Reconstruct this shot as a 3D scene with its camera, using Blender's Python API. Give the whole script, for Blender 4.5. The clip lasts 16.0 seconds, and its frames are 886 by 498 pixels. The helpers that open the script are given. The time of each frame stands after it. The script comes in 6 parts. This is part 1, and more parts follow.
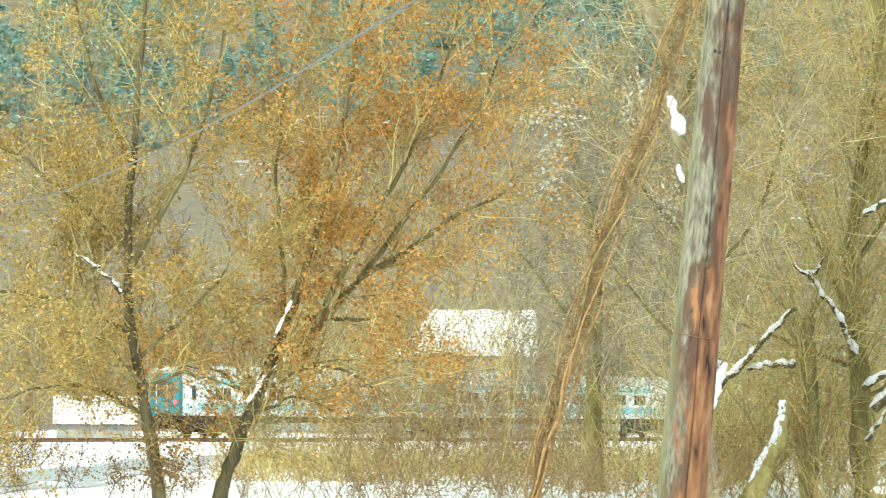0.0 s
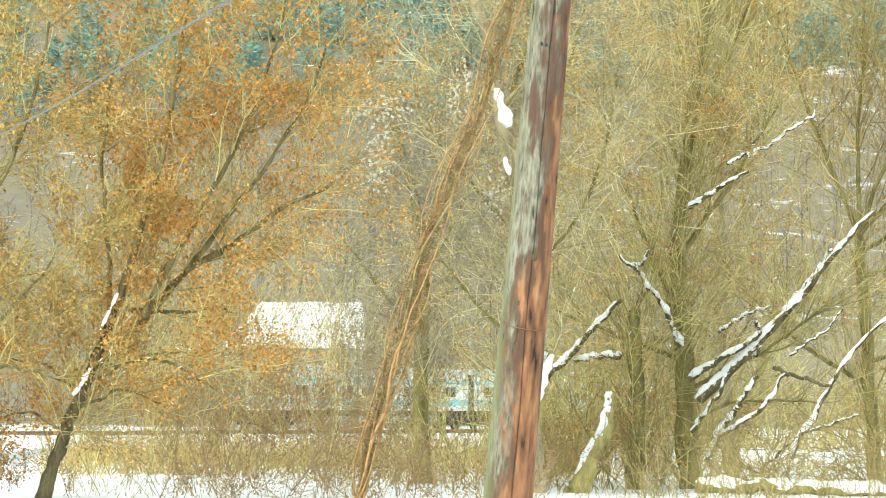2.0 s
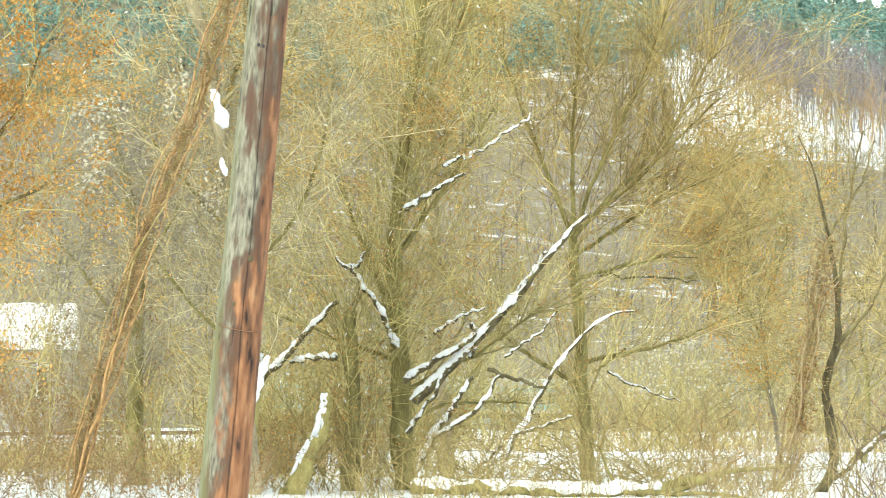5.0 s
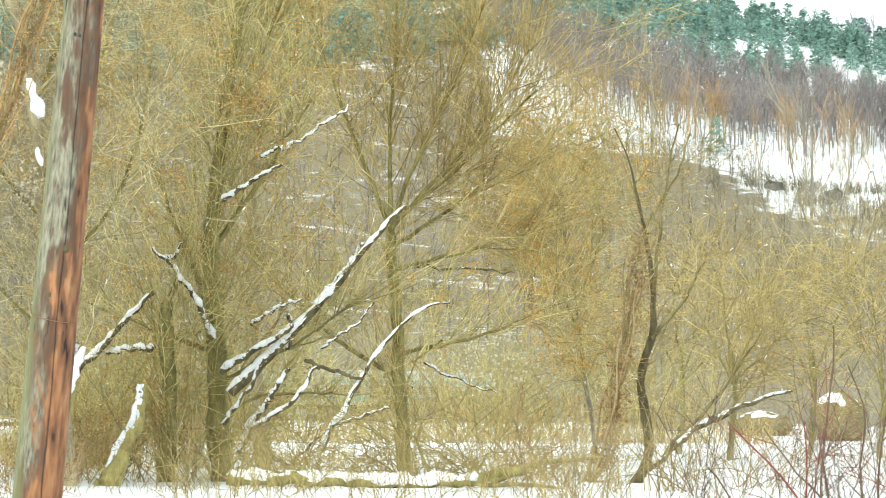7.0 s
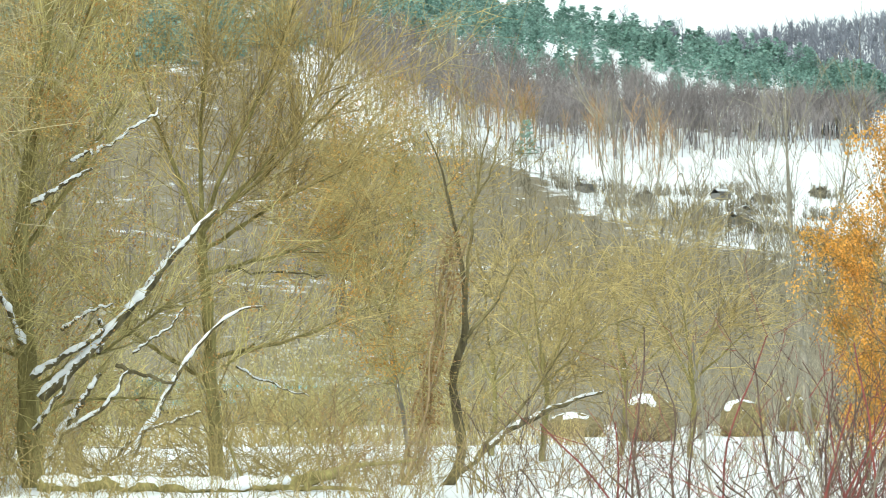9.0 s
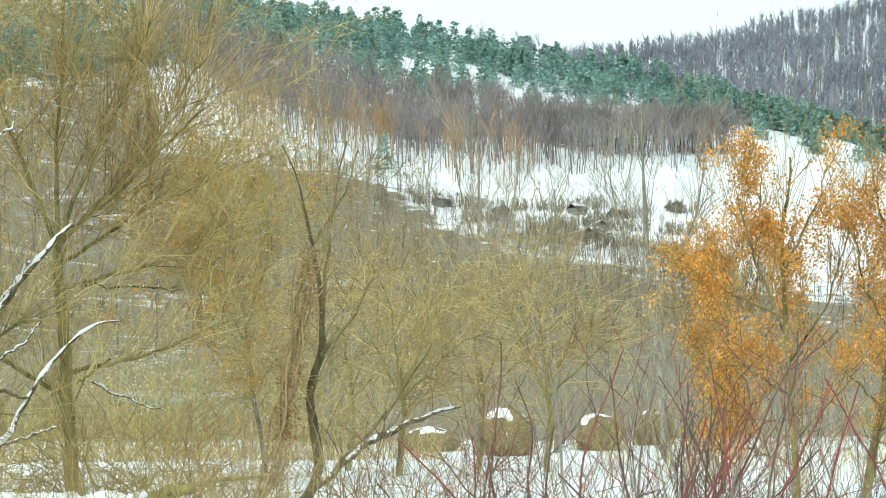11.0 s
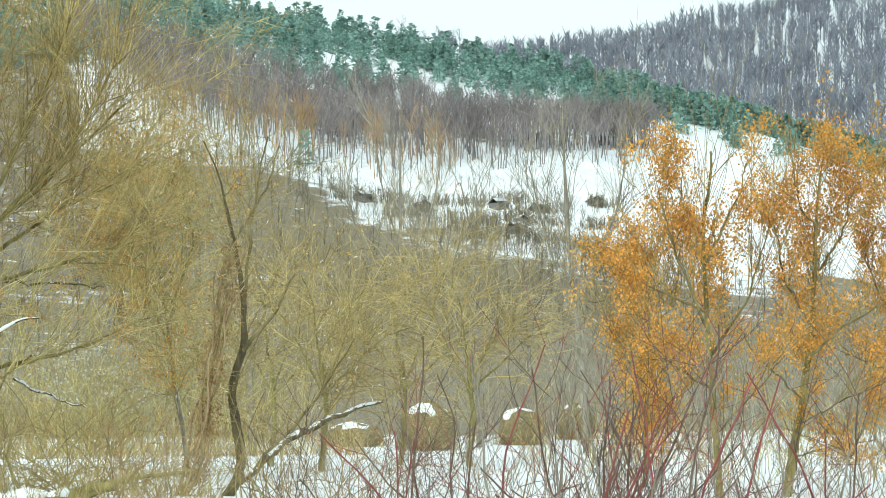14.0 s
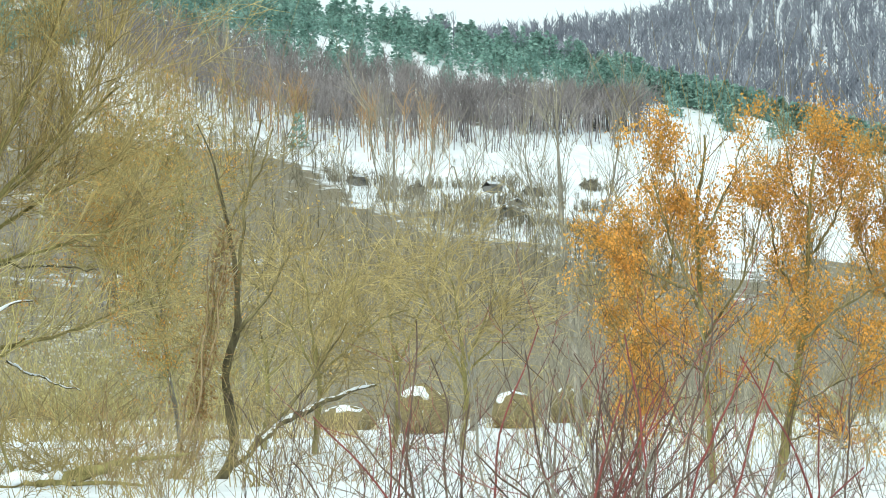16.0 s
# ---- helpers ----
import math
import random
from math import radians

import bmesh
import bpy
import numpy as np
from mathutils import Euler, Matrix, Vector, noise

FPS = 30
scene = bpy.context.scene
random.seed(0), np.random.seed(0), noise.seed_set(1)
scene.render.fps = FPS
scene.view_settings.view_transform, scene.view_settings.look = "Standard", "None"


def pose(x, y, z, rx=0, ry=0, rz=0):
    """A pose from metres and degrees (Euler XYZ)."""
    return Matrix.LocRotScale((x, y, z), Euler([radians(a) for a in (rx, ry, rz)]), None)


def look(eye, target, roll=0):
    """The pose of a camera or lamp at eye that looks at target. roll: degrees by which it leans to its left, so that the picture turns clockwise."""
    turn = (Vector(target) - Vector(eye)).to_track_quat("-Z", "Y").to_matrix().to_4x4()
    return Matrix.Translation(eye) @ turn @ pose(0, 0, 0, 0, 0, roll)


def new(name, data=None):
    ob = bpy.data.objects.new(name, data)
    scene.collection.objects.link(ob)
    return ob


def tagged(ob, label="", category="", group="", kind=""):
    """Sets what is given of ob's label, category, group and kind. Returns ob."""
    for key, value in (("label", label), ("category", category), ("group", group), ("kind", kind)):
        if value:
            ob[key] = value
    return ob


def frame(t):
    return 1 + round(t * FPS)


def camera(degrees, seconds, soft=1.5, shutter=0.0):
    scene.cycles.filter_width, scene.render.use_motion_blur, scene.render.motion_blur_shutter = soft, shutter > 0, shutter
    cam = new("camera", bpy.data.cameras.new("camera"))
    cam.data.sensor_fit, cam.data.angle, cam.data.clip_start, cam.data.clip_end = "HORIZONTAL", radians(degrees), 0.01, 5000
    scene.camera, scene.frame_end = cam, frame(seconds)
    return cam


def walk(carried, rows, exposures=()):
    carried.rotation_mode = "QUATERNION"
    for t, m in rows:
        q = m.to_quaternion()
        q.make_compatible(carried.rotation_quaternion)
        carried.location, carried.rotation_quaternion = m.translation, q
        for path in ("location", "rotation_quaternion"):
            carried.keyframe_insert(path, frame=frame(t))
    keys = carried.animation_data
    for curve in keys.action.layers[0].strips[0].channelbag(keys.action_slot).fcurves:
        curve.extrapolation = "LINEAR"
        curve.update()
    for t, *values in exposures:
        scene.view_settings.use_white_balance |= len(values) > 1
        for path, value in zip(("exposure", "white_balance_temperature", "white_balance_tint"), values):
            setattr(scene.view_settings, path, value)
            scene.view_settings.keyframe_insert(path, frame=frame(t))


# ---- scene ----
cam = camera(16.0, 16.0, soft=0.9, shutter=0.3)
EYE = Vector((0.0, 0.0, 1.6))
# seconds, yaw, pitch, roll of the camera on its tripod
PAN = (
    (0.0, 0.000, 3.070, -0.400), (0.5, -1.088, 3.012, -0.400), (1.0, -1.988, 2.984, -0.342),
    (1.5, -2.556, 2.959, -0.248), (2.0, -3.135, 2.946, -0.217), (2.5, -3.951, 2.942, -0.160),
    (3.0, -4.830, 2.955, -0.204), (3.5, -5.699, 3.010, -0.068), (4.0, -6.531, 3.020, -0.069),
    (6.5, -10.863, 2.883, -0.188), (7.0, -11.620, 2.840, -0.169), (7.5, -12.448, 2.834, -0.193),
    (8.0, -13.294, 2.859, 0.012), (8.5, -14.189, 2.893, 0.181), (9.0, -15.023, 2.894, 0.292),
    (9.5, -15.782, 2.913, 0.384), (10.0, -16.502, 3.011, 0.362), (12.5, -18.622, 3.152, 0.548),
    (13.0, -18.863, 3.135, 0.554), (13.5, -19.059, 3.111, 0.644), (14.0, -19.026, 3.040, 0.701),
    (14.5, -19.076, 2.934, 0.673), (15.0, -19.166, 2.837, 0.837), (15.5, -19.194, 2.742, 0.709),
    (16.0, -19.145, 2.734, 0.657),
)
walk(cam, [(t, pose(*EYE, 90 + p, r, y)) for t, y, p, r in PAN],
     exposures=[(0.0, 0.90, 6480, -7), (4.0, 1.05, 6480, -4), (7.0, 0.86, 6430, -3), (10.0, 0.50, 6180, -6), (16.0, 0.42, 6040, -7)])

# ---- light: bright winter overcast with a veiled sun ----
SUN_ELEV, SUN_AZ = radians(32), radians(-140)   # sun behind the viewer, to the west
world = bpy.data.worlds.new("winter_sky")
scene.world = world
world.use_nodes = True
wn, wl = world.node_tree.nodes, world.node_tree.links
sky = wn.new("ShaderNodeTexSky")
sky.sky_type, sky.sun_disc = "NISHITA", False
sky.sun_elevation, sky.sun_rotation = SUN_ELEV, SUN_AZ
sky.air_density, sky.dust_density, sky.ozone_density = 1.0, 4.0, 1.0
cloud = wn.new("ShaderNodeMixRGB")
cloud.inputs[0].default_value = 0.93
cloud.inputs[2].default_value = (9.6, 9.9, 10.3, 1)
wl.new(sky.outputs[0], cloud.inputs[1])
wl.new(cloud.outputs[0], wn["Background"].inputs[0])
wn["Background"].inputs[1].default_value = 0.085

sun = new("sun", bpy.data.lights.new("sun", "SUN"))
sun.data.energy, sun.data.angle, sun.data.color = 1.6, radians(11), (1.0, 0.94, 0.84)
sun.matrix_world = look((0, 0, 0), (-math.sin(SUN_AZ) * math.cos(SUN_ELEV), -math.cos(SUN_AZ) * math.cos(SUN_ELEV), -math.sin(SUN_ELEV)))


# ---- materials ----
def mat(name, dark, light, rough=0.85, scale=8.0, bump=0.2, detail=6.0, stretch=(1, 1, 1), island=0.0, metal=0.0, spec=0.3):
    """Two colours mixed by noise at two scales, with relief; island: brightness spread from piece to piece."""
    m = bpy.data.materials.new(name)
    m.use_nodes = True
    n, l = m.node_tree.nodes, m.node_tree.links
    b = n["Principled BSDF"]
    b.inputs["Roughness"].default_value, b.inputs["Metallic"].default_value = rough, metal
    b.inputs["Specular IOR Level"].default_value = spec
    tc, mp = n.new("ShaderNodeTexCoord"), n.new("ShaderNodeMapping")
    mp.inputs["Scale"].default_value = stretch
    l.new(tc.outputs["Object"], mp.inputs[0])
    big, fine = n.new("ShaderNodeTexNoise"), n.new("ShaderNodeTexNoise")
    for tex, s in ((big, scale), (fine, scale * 7)):
        tex.inputs["Scale"].default_value, tex.inputs["Detail"].default_value = s, detail
        l.new(mp.outputs[0], tex.inputs["Vector"])
    add = n.new("ShaderNodeMath")
    add.operation = "MULTIPLY_ADD"
    l.new(fine.outputs[0], add.inputs[0])
    add.inputs[1].default_value = 0.5
    l.new(big.outputs[0], add.inputs[2])
    ramp = n.new("ShaderNodeValToRGB")
    ramp.color_ramp.elements[0].position, ramp.color_ramp.elements[1].position = 0.55, 0.95
    ramp.color_ramp.elements[0].color, ramp.color_ramp.elements[1].color = (*dark, 1), (*light, 1)
    l.new(add.outputs[0], ramp.inputs[0])
    out = ramp.outputs[0]
    if island:
        geo, hsv, ma = n.new("ShaderNodeNewGeometry"), n.new("ShaderNodeHueSaturation"), n.new("ShaderNodeMapRange")
        l.new(geo.outputs["Random Per Island"], ma.inputs[0])
        ma.inputs[3].default_value, ma.inputs[4].default_value = 1 - island, 1 + island
        l.new(ma.outputs[0], hsv.inputs["Value"])
        l.new(out, hsv.inputs["Color"])
        out = hsv.outputs[0]
    l.new(out, b.inputs["Base Color"])
    if bump:
        bp = n.new("ShaderNodeBump")
        bp.inputs["Strength"].default_value, bp.inputs["Distance"].default_value = bump, 0.02
        l.new(add.outputs[0], bp.inputs["Height"])
        l.new(bp.outputs[0], b.inputs["Normal"])
    return m


def snowy(m, amount=0.55, size=1.2):
    """Lets snow lie on the faces of a material that look up, in patches."""
    n, l = m.node_tree.nodes, m.node_tree.links
    b = n["Principled BSDF"]
    old = b.inputs["Base Color"].links[0].from_socket
    geo, sep, tex, mul, gt, mix = (n.new("ShaderNode" + k) for k in ("NewGeometry", "SeparateXYZ", "TexNoise", "Math", "Math", "MixRGB"))
    l.new(geo.outputs["True Normal"], sep.inputs[0])
    tex.inputs["Scale"].default_value = size
    l.new(geo.outputs["Position"], tex.inputs["Vector"])
    mul.operation, gt.operation = "MULTIPLY", "GREATER_THAN"
    l.new(sep.outputs[2], mul.inputs[0])
    l.new(tex.outputs[0], mul.inputs[1])
    l.new(mul.outputs[0], gt.inputs[0])
    gt.inputs[1].default_value = amount
    l.new(gt.outputs[0], mix.inputs[0])
    l.new(old, mix.inputs[1])
    mix.inputs[2].default_value = (0.82, 0.84, 0.88, 1)
    l.new(mix.outputs[0], b.inputs["Base Color"])
    return m



def thin_leaf(m, share=0.58):
    """Lets light shine through a leaf material."""
    n, l = m.node_tree.nodes, m.node_tree.links
    b, out = n["Principled BSDF"], n["Material Output"]
    tr, mix = n.new("ShaderNodeBsdfTranslucent"), n.new("ShaderNodeMixShader")
    l.new(b.inputs["Base Color"].links[0].from_socket, tr.inputs[0])
    mix.inputs[0].default_value = share
    l.new(b.outputs[0], mix.inputs[1])
    l.new(tr.outputs[0], mix.inputs[2])
    l.new(mix.outputs[0], out.inputs[0])
    return m


SNOW = mat("snow", (0.72, 0.74, 0.78), (0.88, 0.89, 0.91), 0.6, 1.5, 0.35)
SNOW_FIELD = mat("snow_field", (0.68, 0.70, 0.74), (0.86, 0.87, 0.89), 0.65, 0.25, 0.5)
BARK = mat("bark", (0.055, 0.046, 0.025), (0.18, 0.152, 0.082), 0.9, 6, 0.8, stretch=(1, 1, 0.25))
BARK_LIMB = mat("olive_brown_bark", (0.085, 0.07, 0.032), (0.26, 0.22, 0.105), 0.9, 6, 0.8, stretch=(1, 1, 0.25))
BARK_MOSS = mat("mossy_bark", (0.12, 0.10, 0.035), (0.34, 0.30, 0.12), 0.9, 5, 0.7, stretch=(1, 1, 0.3))
BARK_PALE_MOSS = mat("yellow_mossy_bark", (0.20, 0.165, 0.06), (0.46, 0.40, 0.16), 0.9, 5, 0.7, stretch=(1, 1, 0.3))
BARK_PALE = mat("pale_bark", (0.24, 0.20, 0.13), (0.50, 0.44, 0.30), 0.9, 5, 0.7, stretch=(1, 1, 0.3))
BARK_GREY = mat("grey_bark", (0.14, 0.12, 0.09), (0.34, 0.31, 0.25), 0.9, 6, 0.5, stretch=(1, 1, 0.3))
TWIG_OLIVE = mat("olive_twigs", (0.27, 0.228, 0.085), (0.62, 0.535, 0.235), 0.75, 1.2, 0, island=0.5)
TWIG_PALE = mat("pale_grey_olive_twigs", (0.31, 0.262, 0.14), (0.64, 0.56, 0.335), 0.75, 1.0, 0, island=0.5)
TWIG_YELLOW = mat("yellow_twigs", (0.28, 0.208, 0.078), (0.575, 0.46, 0.20), 0.75, 1.0, 0, island=0.5)
TWIG_BROWN = mat("brown_twigs", (0.18, 0.125, 0.065), (0.40, 0.30, 0.17), 0.8, 1.0, 0, island=0.35)
TWIG_GREY = mat("grey_twigs", (0.22, 0.19, 0.14), (0.42, 0.38, 0.29), 0.85, 1.0, 0, island=0.35)
TWIG_DULL = mat("dull_olive_twigs", (0.19, 0.145, 0.055), (0.42, 0.33, 0.14), 0.85, 1.0, 0, island=0.45)
TWIG_DARK = mat("dark_twigs", (0.07, 0.045, 0.035), (0.17, 0.115, 0.085), 0.8, 2.0, 0, island=0.4)
TWIG_RED = mat("red_twigs", (0.12, 0.028, 0.026), (0.28, 0.065, 0.05), 0.5, 1.5, 0, island=0.5, spec=0.4)
TWIG_RUST = mat("rusty_twigs", (0.24, 0.14, 0.06), (0.46, 0.285, 0.125), 0.85, 9.0, 0.5, island=0.45)
LEAF_ORANGE = mat("orange_leaves", (0.48, 0.25, 0.068), (0.70, 0.43, 0.15), 0.7, 0.8, 0, island=0.4)
LEAF_AMBER = mat("amber_leaves", (0.53, 0.268, 0.055), (0.79, 0.455, 0.12), 0.7, 0.8, 0, island=0.4)
LEAF_GOLD = mat("golden_leaves", (0.42, 0.285, 0.09), (0.66, 0.48, 0.19), 0.7, 0.8, 0, island=0.4)
LEAF_RUSSET = mat("russet_leaves", (0.40, 0.22, 0.07), (0.64, 0.40, 0.15), 0.75, 0.8, 0, island=0.4)
LEAF_DEAD = mat("dead_leaves", (0.22, 0.125, 0.05), (0.42, 0.26, 0.11), 0.8, 0.8, 0, island=0.3)
FLUFF = mat("seed_fluff", (0.50, 0.46, 0.35), (0.74, 0.70, 0.58), 0.95, 6, 0)
for leaf_mat in (LEAF_ORANGE, LEAF_AMBER, LEAF_GOLD, LEAF_RUSSET, LEAF_DEAD):
    thin_leaf(leaf_mat)
GRASS_DRY = mat("dry_grass", (0.34, 0.25, 0.09), (0.62, 0.49, 0.22), 0.9, 1.0, 0, island=0.3)
WOOD_FAR = mat("bare_wood", (0.175, 0.155, 0.155), (0.33, 0.295, 0.295), 0.9, 0.05, 0, island=0.35)
BRUSH_FAR = mat("grey_olive_brush", (0.12, 0.105, 0.075), (0.30, 0.265, 0.19), 0.9, 0.05, 0, island=0.6)
def ground_material():
    """Snow, with leaf litter showing through under the woods (the mesh attribute "litter", broken up by noise)."""
    m = mat("snowy_ground", (0.68, 0.70, 0.74), (0.86, 0.87, 0.89), 0.65, 0.25, 0.5)
    n, l = m.node_tree.nodes, m.node_tree.links
    b = n["Principled BSDF"]
    snow = b.inputs["Base Color"].links[0].from_socket
    at, tc = n.new("ShaderNodeAttribute"), n.new("ShaderNodeTexCoord")
    at.attribute_name = "litter"
    mask = at.outputs["Fac"]
    for scale, strength in ((0.045, 1.3), (0.35, 1.0)):
        tex, ma = n.new("ShaderNodeTexNoise"), n.new("ShaderNodeMath")
        tex.inputs["Scale"].default_value, tex.inputs["Detail"].default_value = scale, 6
        l.new(tc.outputs["Object"], tex.inputs["Vector"])
        ma.operation = "MULTIPLY_ADD"
        l.new(tex.outputs[0], ma.inputs[0])
        ma.inputs[1].default_value = strength
        l.new(mask, ma.inputs[2])
        mask = ma.outputs[0]
    cut = n.new("ShaderNodeMapRange")
    cut.inputs[1].default_value, cut.inputs[2].default_value = 1.60, 1.80
    l.new(mask, cut.inputs[0])
    leafy, mix = n.new("ShaderNodeValToRGB"), n.new("ShaderNodeMixRGB")
    leafy.color_ramp.elements[0].color, leafy.color_ramp.elements[1].color = (0.115, 0.094, 0.058, 1), (0.265, 0.22, 0.14, 1)
    grain = n.new("ShaderNodeTexNoise")
    grain.inputs["Scale"].default_value, grain.inputs["Detail"].default_value = 0.5, 8
    l.new(tc.outputs["Object"], grain.inputs["Vector"])
    l.new(grain.outputs[0], leafy.inputs[0])
    l.new(cut.outputs[0], mix.inputs[0])
    l.new(snow, mix.inputs[1])
    l.new(leafy.outputs[0], mix.inputs[2])
    l.new(mix.outputs[0], b.inputs["Base Color"])
    return m


GROUND = ground_material()
# bark colour shifted to pale blue-grey, so air haze is painted into it
WOOD_HAZE = mat("hazed_bare_wood", (0.15, 0.16, 0.20), (0.27, 0.285, 0.335), 0.9, 0.03, 0, island=0.25)
WOOD_RUST = mat("rusty_bare_wood", (0.31, 0.19, 0.10), (0.50, 0.33, 0.18), 0.9, 0.05, 0, island=0.3)
# needle green paler than real needles: the haze of distance is in the base colour
PINE = snowy(mat("hazed_pine_needles", (0.205, 0.325, 0.28), (0.34, 0.48, 0.425), 0.8, 0.15, 0, island=0.3), 0.66, 0.5)
# translucency added to brighten the self-shadowed crowns
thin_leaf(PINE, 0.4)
HAY = mat("hay", (0.12, 0.095, 0.045), (0.31, 0.25, 0.13), 0.95, 7, 0.9, stretch=(1, 1, 3))
RUST = mat("rusty_iron", (0.12, 0.06, 0.035), (0.30, 0.17, 0.10), 0.8, 9, 0.3)
IRON = mat("dark_iron", (0.03, 0.03, 0.032), (0.09, 0.085, 0.08), 0.6, 9, 0.2, metal=0.5)
ASPHALT = mat("icy_asphalt", (0.24, 0.27, 0.27), (0.40, 0.43, 0.43), 0.5, 2, 0.2)
TEAL = mat("teal_paint", (0.02, 0.16, 0.19), (0.03, 0.23, 0.27), 0.4, 1.5, 0, spec=0.5)
SKY_PAINT = mat("light_blue_paint", (0.22, 0.55, 0.62), (0.30, 0.66, 0.72), 0.4, 1.5, 0, spec=0.5)
WHITE_PAINT = mat("white_paint", (0.66, 0.70, 0.70), (0.80, 0.83, 0.83), 0.45, 1.5, 0, spec=0.5)
ROOF_GREY = mat("grey_roof_paint", (0.40, 0.46, 0.47), (0.58, 0.64, 0.65), 0.55, 1.5, 0)
SLATE = mat("dark_slate", (0.10, 0.098, 0.095), (0.24, 0.23, 0.22), 0.85, 4, 0.3)
PLASTER = mat("grey_plaster", (0.30, 0.29, 0.26), (0.46, 0.44, 0.40), 0.9, 2, 0.3)
BOARDS = mat("weathered_boards", (0.09, 0.07, 0.055), (0.22, 0.18, 0.14), 0.9, 6, 0.4, stretch=(1, 1, 0.2))
GLASS = mat("window_glass", (0.03, 0.04, 0.045), (0.06, 0.075, 0.08), 0.08, 2, 0, spec=0.8)
CABLE = mat("cable_sheath", (0.09, 0.10, 0.095), (0.20, 0.21, 0.20), 0.5, 20, 0.1)
RED_LAMP = bpy.data.materials.new("red_lamp")
RED_LAMP.use_nodes = True
RED_LAMP.node_tree.nodes["Principled BSDF"].inputs["Base Color"].default_value = (0.7, 0.02, 0.03, 1)
RED_LAMP.node_tree.nodes["Principled BSDF"].inputs["Emission Color"].default_value = (1, 0.05, 0.08, 1)
RED_LAMP.node_tree.nodes["Principled BSDF"].inputs["Emission Strength"].default_value = 2.5

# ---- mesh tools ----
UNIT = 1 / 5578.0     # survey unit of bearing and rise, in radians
HORIZON = 740.0


def spot(u, v, d):
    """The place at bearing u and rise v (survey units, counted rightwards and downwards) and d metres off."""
    a = (u - 784) * UNIT
    return Vector((d * math.sin(a), d * math.cos(a), 1.6 + d * math.tan((HORIZON - v) * UNIT)))


def spots(d, *uv):
    return np.array([spot(u, v, d) for u, v in uv])


def mesh(name, verts, faces, smooth=True):
    """A mesh from arrays; faces: an array of equal polygons, or a list of such arrays."""
    me = bpy.data.meshes.new(name)
    groups = faces if isinstance(faces, list) else [faces]
    groups = [np.asarray(g, dtype=np.int32) for g in groups if len(g)]
    me.vertices.add(len(verts))
    me.vertices.foreach_set("co", np.asarray(verts, dtype=np.float32).ravel())
    loops = np.concatenate([g.ravel() for g in groups])
    sizes = np.concatenate([np.full(len(g), g.shape[1], dtype=np.int32) for g in groups])
    me.loops.add(len(loops))
    me.loops.foreach_set("vertex_index", loops)
    me.polygons.add(len(sizes))
    me.polygons.foreach_set("loop_start", np.concatenate([[0], np.cumsum(sizes)[:-1]]).astype(np.int32))
    me.polygons.foreach_set("use_smooth", np.full(len(sizes), smooth))
    me.update(calc_edges=True)
    return me


def part(name, me, material, parent=None, label="", kind=""):
    """Links a mesh (or a bmesh) as one object under a thing or a part."""
    if isinstance(me, bmesh.types.BMesh):
        data = bpy.data.meshes.new(name)
        me.to_mesh(data)
        me.free()
        me = data
    me.materials.append(material)
    ob = new(name, me)
    if parent:
        ob.parent = parent
    return tagged(ob, label, kind=kind)


def thing(name, at, label, category, group="", kind="", turn=0):
    ob = new(name)
    ob.empty_display_size = 0.2
    ob.matrix_basis = pose(*at, 0, 0, turn)
    return tagged(ob, label, category, group, kind)


def unit(a):
    return a / np.maximum(np.linalg.norm(a, axis=-1, keepdims=True), 1e-9)


def tubes(P, R, sides=3, cap=False):
    """Vertices and quads of tubes along the polylines P (N, K, 3) with radii R (N, K)."""
    N, K = P.shape[:2]
    T = unit(np.gradient(P, axis=1))
    ref = np.where(np.abs(T[:, :1, 2:3]) > 0.8, np.array([1.0, 0.13, 0.0]), np.array([0.0, 0.17, 1.0]))
    a = unit(np.cross(T, ref))
    b = np.cross(T, a)
    w = np.arange(sides) * 2 * np.pi / sides
    V = P[:, :, None] + R[:, :, None, None] * (np.cos(w)[:, None] * a[:, :, None] + np.sin(w)[:, None] * b[:, :, None])
    i = np.arange(N * K * sides).reshape(N, K, sides)
    j = np.roll(i, -1, axis=2)
    F = np.stack([i[:, :-1], j[:, :-1], j[:, 1:], i[:, 1:]], -1).reshape(-1, 4)
    return V.reshape(-1, 3), F


def resample(line, k, rng=None, wobble=0.0):
    """A polyline smoothed through its corners to k points, with some wobble."""
    line = np.asarray(line, float)
    s = np.concatenate([[0], np.cumsum(np.linalg.norm(np.diff(line, axis=0), axis=1))])
    q = np.linspace(0, s[-1], k)
    out = np.stack([np.interp(q, s, line[:, c]) for c in range(3)], 1)
    for _ in range(max(1, k // len(line) // 2)):
        out[1:-1] = (out[:-2] + 2 * out[1:-1] + out[2:]) / 4
    if rng is not None and wobble:
        n = rng.normal(0, wobble, (k, 3))
        n[1:-1] = (n[:-2] + n[1:-1] + n[2:]) / 2
        out[1:] += n[1:]
    return out


